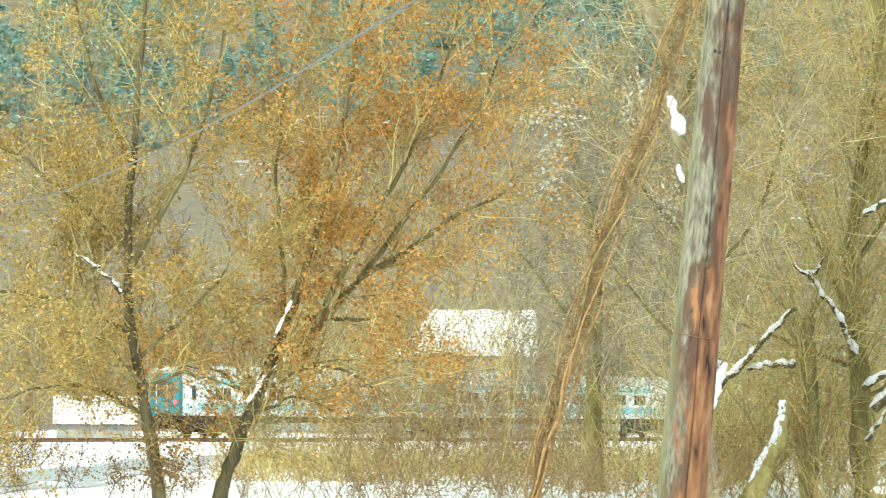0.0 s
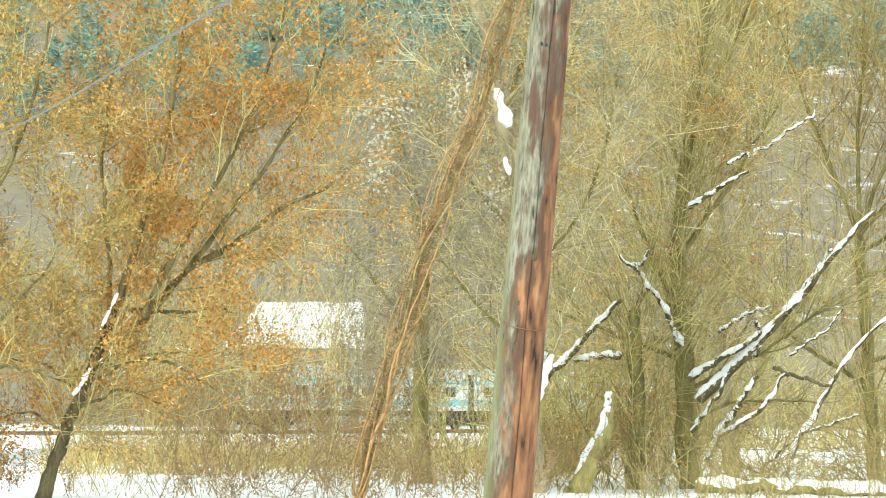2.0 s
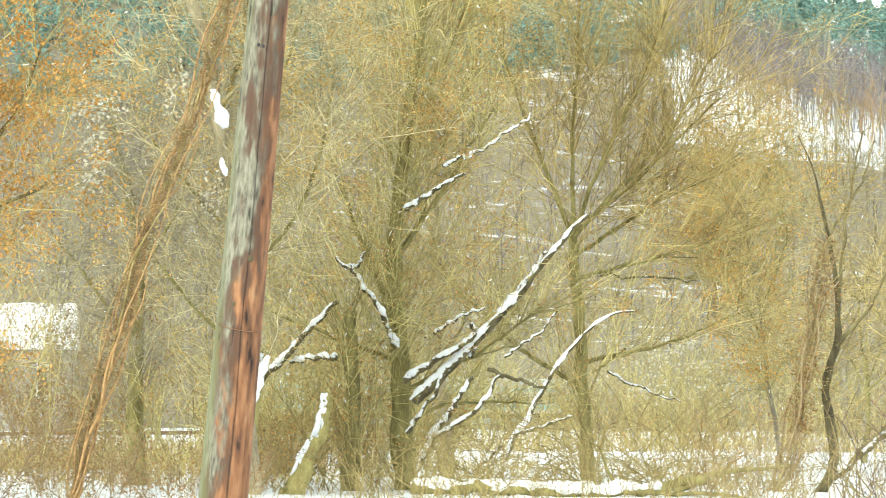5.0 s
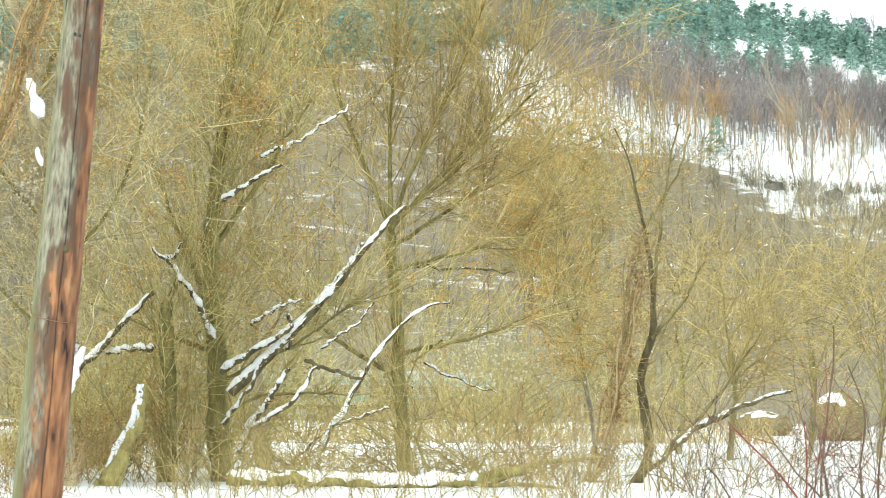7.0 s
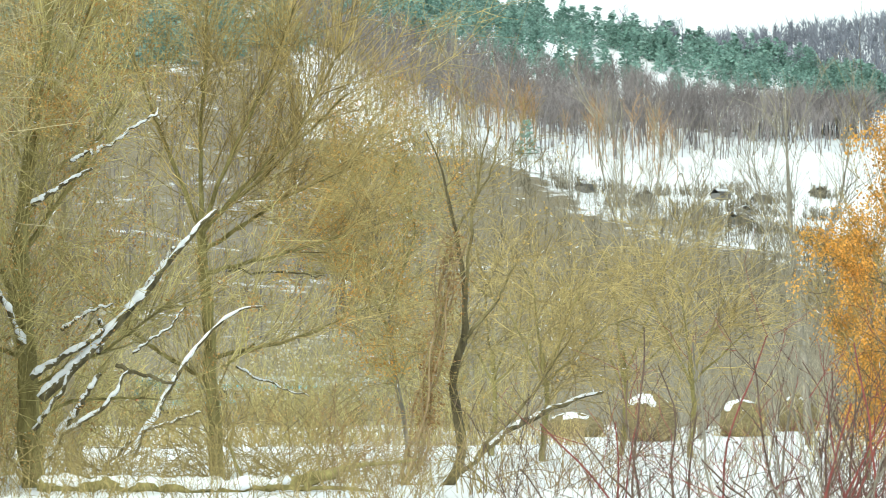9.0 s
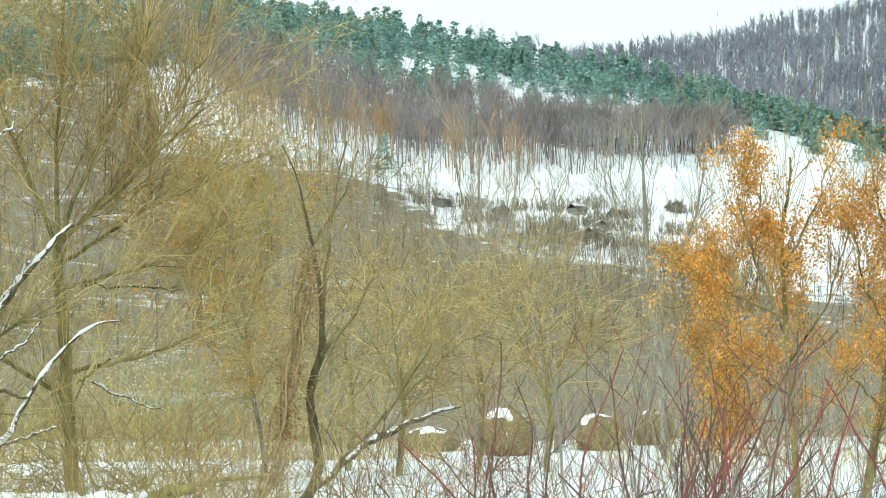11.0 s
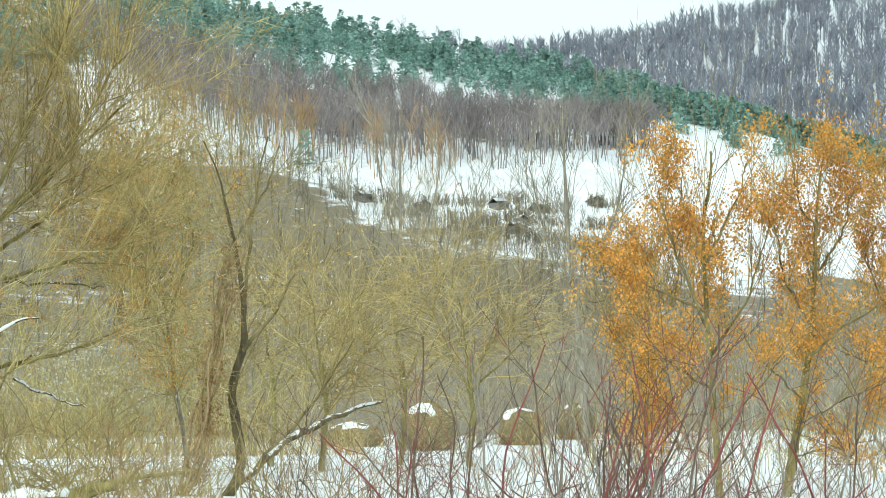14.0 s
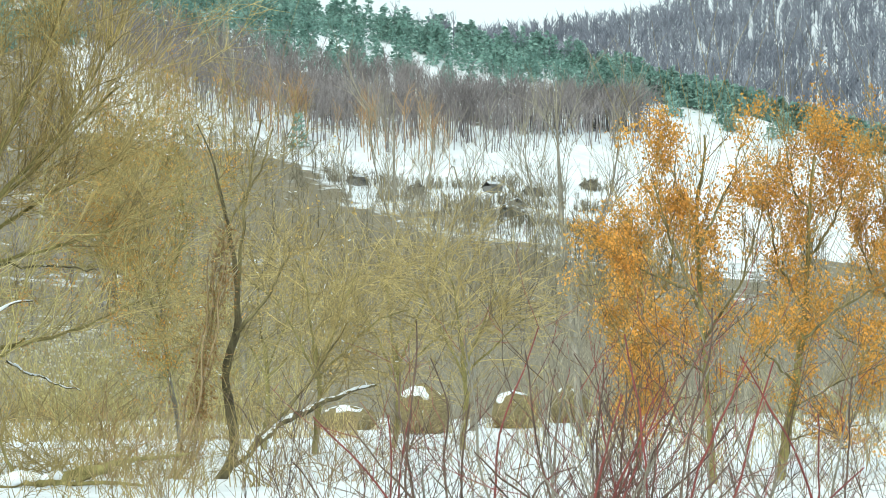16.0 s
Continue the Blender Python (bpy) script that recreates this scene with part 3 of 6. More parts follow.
# ---- near trees ----
def crown(rng, root, lines, branches, twigs, twig_mat, leaf=None, fine=0.006, dust=0, shoots=0, patchy=0.8, names=("crown", "twig_mass", "foliage")):
    """Branches, twigs and leaves on the stems of a tree. branches, twigs: dicts for sprout(); leaf: (count, sizes, material)."""
    P = np.stack([resample(q, 16) for q in lines])
    B = sprout(rng, P, **branches)
    B2 = sprout(rng, B, branches["n"] * 2, (branches["length"][0] * 0.5, branches["length"][1] * 0.6), branches.get("spread", 0.5), branches.get("lift", 0.2),
                K=4, lo=0.25, bend=0.12, rise=branches.get("rise", 0))
    V1, F1 = tubes(B, thin(B, fine * 3.0, fine * 1.2), 3)
    V2, F2 = tubes(B2, thin(B2, fine * 1.9, fine * 1.1), 3)
    part(names[0], mesh(names[0], np.concatenate([V1, V2]), np.concatenate([F1, F2 + len(V1)])), twig_mat, root, kind="stuff")
    pool = np.concatenate([resample_all(B, 4), B2])
    W = sprout(rng, pool, **twigs)
    V, F = tubes(W, thin(W, fine * 1.2, fine * 0.7), 3)
    part(names[1], mesh(names[1], V, F), twig_mat, root, kind="stuff")
    if shoots:
        S = sprout(rng, P, shoots, (1.4, 4.2), 0.42, 0.35, K=5, lo=0.25, bend=0.07, rise=0.05)
        part("shoot_mass", mesh("shoot_mass", *tubes(S, thin(S, fine * 2.0, fine * 0.8), 3)), twig_mat, root, "long straight shoots", "stuff")
    if leaf:
        n, size, m = leaf
        C = W.mean(1)
        wave = np.sin(C @ np.array([2.3, 0.4, 1.7])) + np.sin(C @ np.array([-1.1, 1.9, 2.6]) + 1) + np.sin(C @ np.array([3.3, -1.2, -1.4]) + 2)
        V, F = leaves(rng, W[wave > np.quantile(wave, 1 - patchy)], n, size)
        part(names[2], mesh(names[2], V, F, False), m, root, kind="stuff")
    if dust:
        Q = sprout(rng, W, dust, (0.03, 0.12), 0.1, 0.0, K=3, lo=0.0)
        V, F = tubes(Q + np.array([0, 0, 0.012]), np.broadcast_to(np.array([0.005, 0.010, 0.004]), Q.shape[:2]) * rng.uniform(0.6, 1.3, (dust, 1)), 4)
        part("snow_dusting", mesh("snow_dusting", V, F), SNOW, root, "specks of snow caught on the twigs", "stuff")
    return W


def resample_all(P, k):
    t = np.linspace(0, P.shape[1] - 1, k)
    i = np.minimum(t.astype(int), P.shape[1] - 2)
    f = (t - i)[None, :, None]
    return P[:, i] * (1 - f) + P[:, i + 1] * f


def tree(name, label, category, d, stems, rng, bark, branches, twigs, twig_mat, leaf=None, group="", fine=0.0055, front=0.0, dust=160, limb_bark=None, shoots=0, patchy=0.8):
    """stems: (line of bearings and rises, radius below, radius above, snow); the first one is the trunk."""
    foot = spot(*stems[0][0][0], d)
    base = (foot.x, foot.y, float(ground_z(foot.x, foot.y)))
    root = thing(name, base, label, category, group)
    lines = []
    for k, (uv, r0, r1, snow) in enumerate(stems):
        depth = rng.uniform(-1.5, 1.5) * min(1, k) if not snow else -front
        L = np.array([spot(u, v, d + depth * (0.6 + 0.4 * q / len(uv))) for q, (u, v) in enumerate(uv)]) - np.array(base)
        if k == 0:
            L = np.concatenate([[[L[0][0] * 0.9, L[0][1] * 0.9, -0.15]], L])
        slim = 0.82 if snow and front else 1.0
        me, P = trunk_mesh("trunk" if k == 0 else "limb", L, r0 * slim, r1 * slim, rng, 26, 9, 0.02 + 0.010 * bool(snow))
        ob = part("trunk" if k == 0 else "limb", me, BARK if snow and front else bark if k == 0 or snow else limb_bark or BARK_MOSS, root)
        if snow:
            part("snow", snow_mesh("snow", P, max(r0 * slim, 0.04) * 1.12 * snow, rng, gap=0.25, tip=max(r1 * slim, 0.026) * snow), SNOW, ob, "lumps of fresh snow lying on the wood", "stuff")
        if not (snow and front):
            lines.append(P)
    if branches:
        crown(rng, root, lines, branches, twigs, twig_mat, leaf, fine, dust, shoots, patchy)
    return root


def orange_trees():
    rng = np.random.default_rng(11)
    tree("leafy_tree", "bare-trunked tree with many withered orange leaves", "tree", 55,
         [([(290, 900), (272, 800), (252, 690), (230, 560), (222, 430), (235, 300), (244, 120), (252, -60)], 0.115, 0.03, 0),
          ([(215, 525), (175, 480), (130, 457)], 0.045, 0.02, 0.8),
          ([(228, 480), (300, 360), (360, 220), (390, 60)], 0.06, 0.02, 0),
          ([(240, 600), (130, 540), (20, 525), (-60, 520)], 0.05, 0.02, 0),
          ([(225, 440), (150, 380), (60, 300), (-30, 260)], 0.05, 0.02, 0),
          ([(232, 300), (170, 180), (130, 20), (110, -80)], 0.05, 0.02, 0),
          ([(245, 640), (330, 560), (400, 480)], 0.04, 0.02, 0),
          ([(250, 690), (330, 660), (420, 690)], 0.035, 0.015, 0),
          ([(262, 740), (180, 690), (80, 690), (-20, 720)], 0.035, 0.015, 0),
          ([(250, 680), (180, 600), (100, 590)], 0.035, 0.015, 0)],
         rng, BARK, dict(n=135, length=(1.0, 2.6), spread=0.55, lift=0.15, K=5, lo=0.15, rise=0.03),
         dict(n=4200, length=(0.35, 1.0), spread=0.55, lift=0.1, K=3, bend=0.25), TWIG_OLIVE, (30000, (0.05, 0.10), LEAF_GOLD), "withered orange trees", 0.0045, dust=420, limb_bark=BARK_LIMB)
    tree("leafy_tree", "leaning forked tree with withered orange leaves and a snowy stem", "tree", 56,
         [([(385, 896), (432, 760), (482, 640), (515, 545), (530, 500)], 0.135, 0.075, 0.0),
          ([(478, 665), (560, 580), (640, 490), (705, 458), (800, 380), (890, 340)], 0.09, 0.025, 0),
          ([(520, 540), (560, 400), (600, 260), (620, 120), (640, -20)], 0.07, 0.02, 0),
          ([(560, 575), (640, 420), (730, 260), (790, 90), (810, 0)], 0.06, 0.02, 0),
          ([(640, 490), (760, 330), (850, 190), (880, 90)], 0.05, 0.02, 0),
          ([(530, 560), (620, 570), (700, 560)], 0.05, 0.02, 0),
          ([(500, 600), (500, 470), (480, 330), (500, 150)], 0.05, 0.02, 0),
          ([(490, 660), (600, 650), (680, 700)], 0.04, 0.015, 0),
          ([(450, 715), (390, 660), (330, 650)], 0.035, 0.015, 0),
          ([(440, 740), (520, 700), (600, 730)], 0.035, 0.015, 0),
          ([(425, 780), (360, 740), (300, 760)], 0.03, 0.012, 0),
          ([(470, 690), (560, 640), (640, 640)], 0.03, 0.012, 0)],
         rng, BARK, dict(n=145, length=(1.0, 2.5), spread=0.5, lift=0.2, K=5, lo=0.15, rise=0.05),
         dict(n=4600, length=(0.35, 1.0), spread=0.55, lift=0.12, K=3, bend=0.25), TWIG_OLIVE, (34000, (0.05, 0.10), LEAF_ORANGE), "withered orange trees", 0.0045, dust=300, limb_bark=BARK_LIMB)
    # snow caught in the forks of the leaning tree
    r2 = np.random.default_rng(3)
    for line, r in (([(486, 600), (500, 570), (516, 535)], 0.032), ([(440, 715), (452, 700), (470, 668)], 0.045)):
        P = spots(54.6, *line)
        ob = part("snow_clump", snow_mesh("snow_clump", P, r, r2), SNOW, None, "clump of snow stuck in a tree fork")
        ob["category"] = "snow"
    for d, stems, n in ((60, [([(3122, 905), (3112, 700), (3105, 560), (3100, 400), (3112, 330), (3116, 280)], 0.075, 0.03, 0),
                              ([(3108, 600), (3060, 480), (3035, 400), (3020, 340)], 0.05, 0.015, 0),
                              ([(3104, 480), (3150, 380), (3172, 340), (3178, 290)], 0.05, 0.015, 0),
                              ([(3110, 640), (3180, 540), (3215, 420)], 0.05, 0.015, 0),
                              ([(3106, 560), (3010, 520), (2950, 480)], 0.05, 0.015, 0),
                              ([(3102, 430), (3060, 370), (3065, 315)], 0.04, 0.015, 0),
                              ([(3113, 700), (3020, 640), (2960, 600)], 0.04, 0.015, 0),
                              ([(3116, 780), (3190, 700), (3240, 640)], 0.03, 0.012, 0),
                              ([(3114, 740), (3040, 740), (2990, 720)], 0.03, 0.012, 0),
                              ([(3118, 820), (3060, 800), (3030, 790)], 0.03, 0.012, 0)], 5200),
                        (62, [([(3235, 900), (3262, 760), (3288, 600), (3296, 450), (3302, 365), (3308, 315)], 0.10, 0.03, 0),
                              ([(3290, 600), (3240, 500), (3225, 400)], 0.05, 0.015, 0),
                              ([(3296, 500), (3345, 430), (3360, 360)], 0.05, 0.015, 0),
                              ([(3285, 640), (3360, 580), (3440, 540)], 0.05, 0.015, 0),
                              ([(3298, 420), (3270, 370), (3262, 330)], 0.04, 0.015, 0),
                              ([(3270, 720), (3190, 640), (3160, 590)], 0.04, 0.015, 0),
                              ([(3262, 760), (3340, 720), (3420, 690)], 0.03, 0.012, 0),
                              ([(3250, 820), (3330, 800), (3400, 790)], 0.03, 0.012, 0)], 4600),
                        (64, [([(3480, 890), (3470, 700), (3460, 520), (3455, 400), (3450, 330)], 0.10, 0.03, 0),
                              ([(3465, 620), (3410, 540), (3380, 470)], 0.05, 0.015, 0),
                              ([(3460, 500), (3430, 400), (3420, 320)], 0.05, 0.015, 0),
                              ([(3466, 680), (3400, 660), (3350, 640)], 0.04, 0.015, 0)], 3600),
                        (67, [([(2990, 880), (2996, 720), (3002, 580), (3000, 460)], 0.07, 0.02, 0),
                              ([(2997, 700), (2940, 600), (2915, 540)], 0.04, 0.015, 0),
                              ([(3000, 620), (3050, 530), (3060, 470)], 0.04, 0.015, 0),
                              ([(2994, 760), (3060, 700), (3100, 660)], 0.03, 0.012, 0)], 2300)):
        stems = [(uv, r0 if not k else r0 * 0.6, r1 * 0.7, snow) for k, (uv, r0, r1, snow) in enumerate(stems)]
        tree("leafy_tree", "slender upright tree with bright orange withered leaves", "tree", d, stems, rng, BARK_MOSS,
             dict(n=70, length=(0.5, 1.35), spread=0.5, lift=0.3, K=4, lo=0.15, rise=0.12),
             dict(n=1000, length=(0.25, 0.65), spread=0.5, lift=0.25, K=3, rise=0.08, bend=0.22), TWIG_DULL, (int(n * 2.8), (0.045, 0.085), LEAF_AMBER), "withered orange trees", 0.0040, dust=60, limb_bark=BARK_LIMB, shoots=60, patchy=0.66)


orange_trees()


def willows():
    rng = np.random.default_rng(21)
    tree("old_willow", "old broken willow with snow-laden limbs and olive shoots", "tree", 68,
         [([(1524, 885), (1518, 700), (1502, 450), (1530, 200), (1558, 0), (1570, -90)], 0.26, 0.08, 0),
          ([(1540, 720), (1611, 652), (1650, 612), (1691, 572), (1760, 485), (1821, 412), (1849, 392)], 0.15, 0.05, 1.0),
          ([(1523, 682), (1570, 650), (1612, 628), (1650, 600)], 0.09, 0.06, 1.1),
          ([(1640, 640), (1645, 600), (1642, 580)], 0.06, 0.05, 1.2),
          ([(1690, 560), (1740, 500), (1775, 455)], 0.05, 0.03, 1.1),
          ([(1575, 600), (1620, 570), (1668, 552)], 0.05, 0.02, 1.0),
          ([(1511, 624), (1480, 565), (1455, 520), (1440, 496), (1398, 466)], 0.085, 0.04, 1.05),
          ([(1421, 486), (1440, 476), (1458, 462)], 0.05, 0.03, 1.1),
          ([(1266, 690), (1301, 647), (1353, 596), (1404, 545)], 0.10, 0.05, 1.1),
          ([(1321, 650), (1360, 645), (1406, 636)], 0.05, 0.08, 1.2),
          ([(1527, 775), (1570, 710), (1609, 652)], 0.06, 0.045, 0.9),
          ([(1563, 786), (1605, 735), (1645, 678)], 0.085, 0.05, 1.0),
          ([(1552, 826), (1573, 786), (1650, 730), (1691, 673)], 0.075, 0.04, 1.0),
          ([(1701, 822), (1727, 770), (1783, 672), (1834, 596), (1880, 570), (1927, 555)], 0.075, 0.025, 1.0),
          ([(1645, 853), (1670, 820), (1696, 795)], 0.06, 0.04, 1.0),
          ([(1716, 780), (1770, 758), (1824, 744)], 0.045, 0.03, 0.9),
          ([(1855, 668), (1885, 645), (1916, 627)], 0.03, 0.02, 0.0),
          ([(1671, 662), (1720, 680), (1773, 698)], 0.055, 0.04, 0.5),
          ([(1700, 640), (1760, 600), (1790, 560)], 0.035, 0.02, 0.7),
          ([(1527, 380), (1567, 352), (1627, 316)], 0.07, 0.035, 1.0),
          ([(1590, 300), (1625, 285), (1630, 290)], 0.035, 0.03, 1.1),
          ([(1640, 290), (1690, 250), (1747, 212)], 0.035, 0.02, 0.9),
          ([(1430, 880), (1432, 690), (1425, 560)], 0.20, 0.14, 0),
          ([(1515, 600), (1440, 420), (1380, 260)], 0.07, 0.02, 0),
          ([(1505, 470), (1600, 330), (1680, 200)], 0.07, 0.02, 0),
          ([(1520, 700), (1640, 640), (1760, 560)], 0.05, 0.02, 0),
          ([(1516, 650), (1380, 600), (1290, 560)], 0.06, 0.02, 0),
          ([(1530, 220), (1600, 100), (1640, 0)], 0.06, 0.02, 0),
          ([(1520, 760), (1600, 720), (1720, 720)], 0.05, 0.02, 0)],
         rng, BARK_MOSS, dict(n=170, length=(1.2, 3.6), spread=0.55, lift=0.2, K=6, lo=0.1, rise=0.06, bend=0.2),
         dict(n=3800, length=(0.5, 1.6), spread=0.6, lift=0.1, K=3, bend=0.28), TWIG_OLIVE, (11000, (0.04, 0.08), LEAF_RUSSET), fine=0.0052, front=1.5, dust=420, shoots=380, patchy=0.45)
    tree("old_willow", "spreading willow with a fan of olive shoots", "tree", 76,
         [([(1850, 880), (1835, 640), (1822, 440), (1818, 410)], 0.18, 0.12, 0),
          ([(1822, 430), (1760, 280), (1700, 120), (1670, 0)], 0.06, 0.02, 0),
          ([(1820, 420), (1820, 260), (1830, 90), (1835, -60)], 0.06, 0.02, 0),
          ([(1822, 415), (1880, 280), (1950, 130), (1990, 10)], 0.06, 0.02, 0),
          ([(1824, 420), (1930, 330), (2030, 230), (2080, 180)], 0.06, 0.02, 0),
          ([(1828, 500), (1950, 470), (2080, 430)], 0.06, 0.02, 0),
          ([(1824, 425), (1990, 250), (2090, 70)], 0.06, 0.02, 0),
          ([(1826, 460), (1960, 370), (2110, 300)], 0.06, 0.02, 0),
          ([(1868, 495), (2000, 500), (2040, 505)], 0.04, 0.02, 0.3),
          ([(1840, 650), (1980, 620), (2120, 560)], 0.06, 0.02, 0),
          ([(1845, 700), (1720, 620), (1600, 500)], 0.06, 0.02, 0),
          ([(1880, 665), (1950, 700), (2010, 718)], 0.04, 0.02, 0.7)],
         rng, BARK_MOSS, dict(n=150, length=(1.5, 4.2), spread=0.65, lift=0.2, K=6, lo=0.1, rise=0.06, bend=0.15),
         dict(n=4000, length=(0.6, 1.9), spread=0.55, lift=0.12, K=3, bend=0.2), TWIG_YELLOW, (9000, (0.03, 0.06), LEAF_GOLD), fine=0.0055, front=1.4, dust=380, shoots=620)
    tree("tall_willow", "tall pale willow wrapped in tangled shoots", "tree", 78,
         [([(1600, 880), (1575, 500), (1572, 250), (1590, 60), (1600, -80)], 0.20, 0.11, 0),
          ([(1573, 300), (1640, 150), (1680, 0)], 0.06, 0.02, 0),
          ([(1575, 420), (1480, 250), (1420, 60)], 0.06, 0.02, 0),
          ([(1572, 250), (1510, 120), (1480, -30)], 0.06, 0.02, 0)],
         rng, BARK_PALE, dict(n=80, length=(1.5, 3.6), spread=0.5, lift=0.25, K=6, lo=0.1, rise=0.06, bend=0.18),
         dict(n=2500, length=(0.6, 1.8), spread=0.58, lift=0.1, K=3, bend=0.28), TWIG_PALE, (5500, (0.04, 0.08), LEAF_ORANGE), fine=0.0055, shoots=200, patchy=0.4)
    tree("tall_willow", "leaning pale tree with snow caught along the stem", "tree", 62,
         [([(1260, 890), (1240, 700), (1225, 500), (1205, 360), (1195, 220), (1165, 90), (1130, -20)], 0.16, 0.11, 0.0),
          ([(1195, 220), (1240, 100), (1260, -20)], 0.06, 0.03, 0),
          ([(1210, 420), (1120, 320), (1050, 230)], 0.05, 0.02, 0),
          ([(1225, 520), (1330, 400), (1380, 260), (1400, 120)], 0.06, 0.02, 0),
          ([(1235, 640), (1140, 540), (1080, 470)], 0.05, 0.02, 0),
          ([(1205, 360), (1290, 200), (1340, 20)], 0.05, 0.02, 0)],
         rng, BARK_PALE, dict(n=140, length=(1.2, 3.0), spread=0.55, lift=0.15, K=6, lo=0.1, rise=0.03, bend=0.2),
         dict(n=3400, length=(0.5, 1.5), spread=0.6, lift=0.05, K=3, bend=0.3), TWIG_PALE, (13000, (0.04, 0.08), LEAF_GOLD), fine=0.005, patchy=0.5)
    tree("mossy_tree", "straight mossy olive trunk among brush", "tree", 72,
         [([(1052, 880), (1050, 720), (1045, 600), (1060, 450), (1020, 300), (990, 150)], 0.24, 0.05, 0),
          ([(1048, 620), (960, 500), (900, 420)], 0.06, 0.02, 0),
          ([(1055, 500), (1120, 380), (1160, 260)], 0.06, 0.02, 0)],
         rng, BARK_MOSS, dict(n=120, length=(1.2, 3.0), spread=0.55, lift=0.15, K=6, lo=0.1, rise=0.03, bend=0.2),
         dict(n=3000, length=(0.5, 1.5), spread=0.6, lift=0.05, K=3, bend=0.3), TWIG_GREY, None, fine=0.0055)
    for line, r in (([(1182, 170), (1190, 205), (1203, 238)], 0.20), ([(1199, 290), (1200, 305), (1206, 322)], 0.08), ([(1262, 720), (1270, 680), (1285, 640)], 0.12)):
        ob = part("snow_clump", snow_mesh("snow_clump", spots(57.5, *line), r * 0.65, rng, gap=0.0), SNOW, None, "clump of snow stuck in a tree fork")
        ob["category"] = "snow"
    tree("ivied_tree", "thin crooked tree with a snowy low limb beside a vine", "tree", 66,
         [([(2240, 900), (2272, 850), (2282, 815), (2266, 730), (2262, 680), (2284, 622), (2290, 520), (2270, 420), (2242, 300), (2216, 250)], 0.13, 0.009, 0),
          ([(2275, 850), (2330, 800), (2430, 742), (2530, 712)], 0.11, 0.03, 0.85),
          ([(2288, 540), (2300, 400), (2330, 240)], 0.04, 0.015, 0),
          ([(2284, 620), (2340, 560), (2380, 470)], 0.04, 0.015, 0),
          ([(2270, 430), (2330, 330), (2350, 260)], 0.03, 0.015, 0),
          ([(2300, 830), (2420, 700), (2480, 600)], 0.04, 0.015, 0)],
         rng, BARK, dict(n=60, length=(0.8, 2.0), spread=0.55, lift=0.1, K=5, lo=0.15, rise=0.02),
         dict(n=1100, length=(0.4, 1.2), spread=0.55, lift=0.05, K=3, bend=0.25), TWIG_DULL, (500, (0.05, 0.09), LEAF_GOLD), fine=0.0036, dust=60, limb_bark=BARK_LIMB, shoots=50)
    tree("golden_bush", "leaning bush with a few golden withered leaves", "bush", 85,
         [([(2190, 860), (2160, 640), (2130, 440), (2095, 300)], 0.07, 0.02, 0),
          ([(2160, 620), (2090, 470), (2040, 380)], 0.04, 0.015, 0),
          ([(2150, 560), (2200, 440), (2180, 330)], 0.04, 0.015, 0)],
         rng, BARK_GREY, dict(n=100, length=(1.0, 2.4), spread=0.5, lift=0.1, K=5, lo=0.2),
         dict(n=3200, length=(0.5, 1.6), spread=0.5, lift=0.1, K=3), TWIG_OLIVE, (11000, (0.045, 0.085), LEAF_AMBER), fine=0.005)
    for k, (u, d, n) in enumerate(((2420, 96, 2600), (2560, 102, 2900), (2680, 98, 2600), (2330, 108, 2400))):
        top = (490, 465, 500, 510)[k]
        tree("willow_bush", "arching yellow willow bush", "bush", d,
             [([(u, 830), (u + 10, 740), (u + 5, 640)], 0.10, 0.05, 0),
              ([(u + 5, 700), (u - 60, 560), (u - 110, top + 40)], 0.04, 0.015, 0),
              ([(u + 5, 690), (u - 10, 540), (u - 30, top)], 0.04, 0.015, 0),
              ([(u + 5, 690), (u + 60, 560), (u + 80, top + 20)], 0.04, 0.015, 0),
              ([(u + 5, 700), (u + 110, 600), (u + 170, top + 90)], 0.04, 0.015, 0)],
             rng, BARK_MOSS, dict(n=48, length=(1.5, 3.2), spread=0.5, lift=0.1, K=6, lo=0.1, rise=-0.06),
             dict(n=int(n * 0.3), length=(0.7, 2.0), spread=0.45, lift=0.05, K=4, rise=-0.07, bend=0.14), TWIG_YELLOW, None, "willow bushes", 0.0062, dust=40)
    # grey trees further out on the valley floor
    for u, v0, d, lean in ((2890, 180, 130, -30), (2560, 200, 150, 5), (2300, 150, 140, -15), (2700, 330, 160, 0)):
        tree("bare_tree", "slender leafless grey tree on the snowy flat", "tree", d,
             [([(u, 800), (u + lean * 0.3, 650), (u + lean, 420), (u + lean * 1.2, v0)], 0.17, 0.03, 0),
              ([(u + lean * 0.4, 600), (u - 70, 420), (u - 95, v0 + 120)], 0.07, 0.02, 0),
              ([(u + lean * 0.6, 540), (u + 60, 380), (u + 80, v0 + 80)], 0.07, 0.02, 0),
              ([(u + lean * 0.8, 450), (u - 30, 320), (u - 40, v0 + 20)], 0.05, 0.02, 0)],
             rng, BARK_GREY, dict(n=45, length=(1.2, 3.2), spread=0.45, lift=0.35, K=5, lo=0.2, rise=0.12),
             dict(n=480, length=(0.7, 1.8), spread=0.45, lift=0.25, K=3, rise=0.05), TWIG_GREY, None, "grey trees on the flat", 0.0085, dust=0, limb_bark=BARK_GREY)


willows()


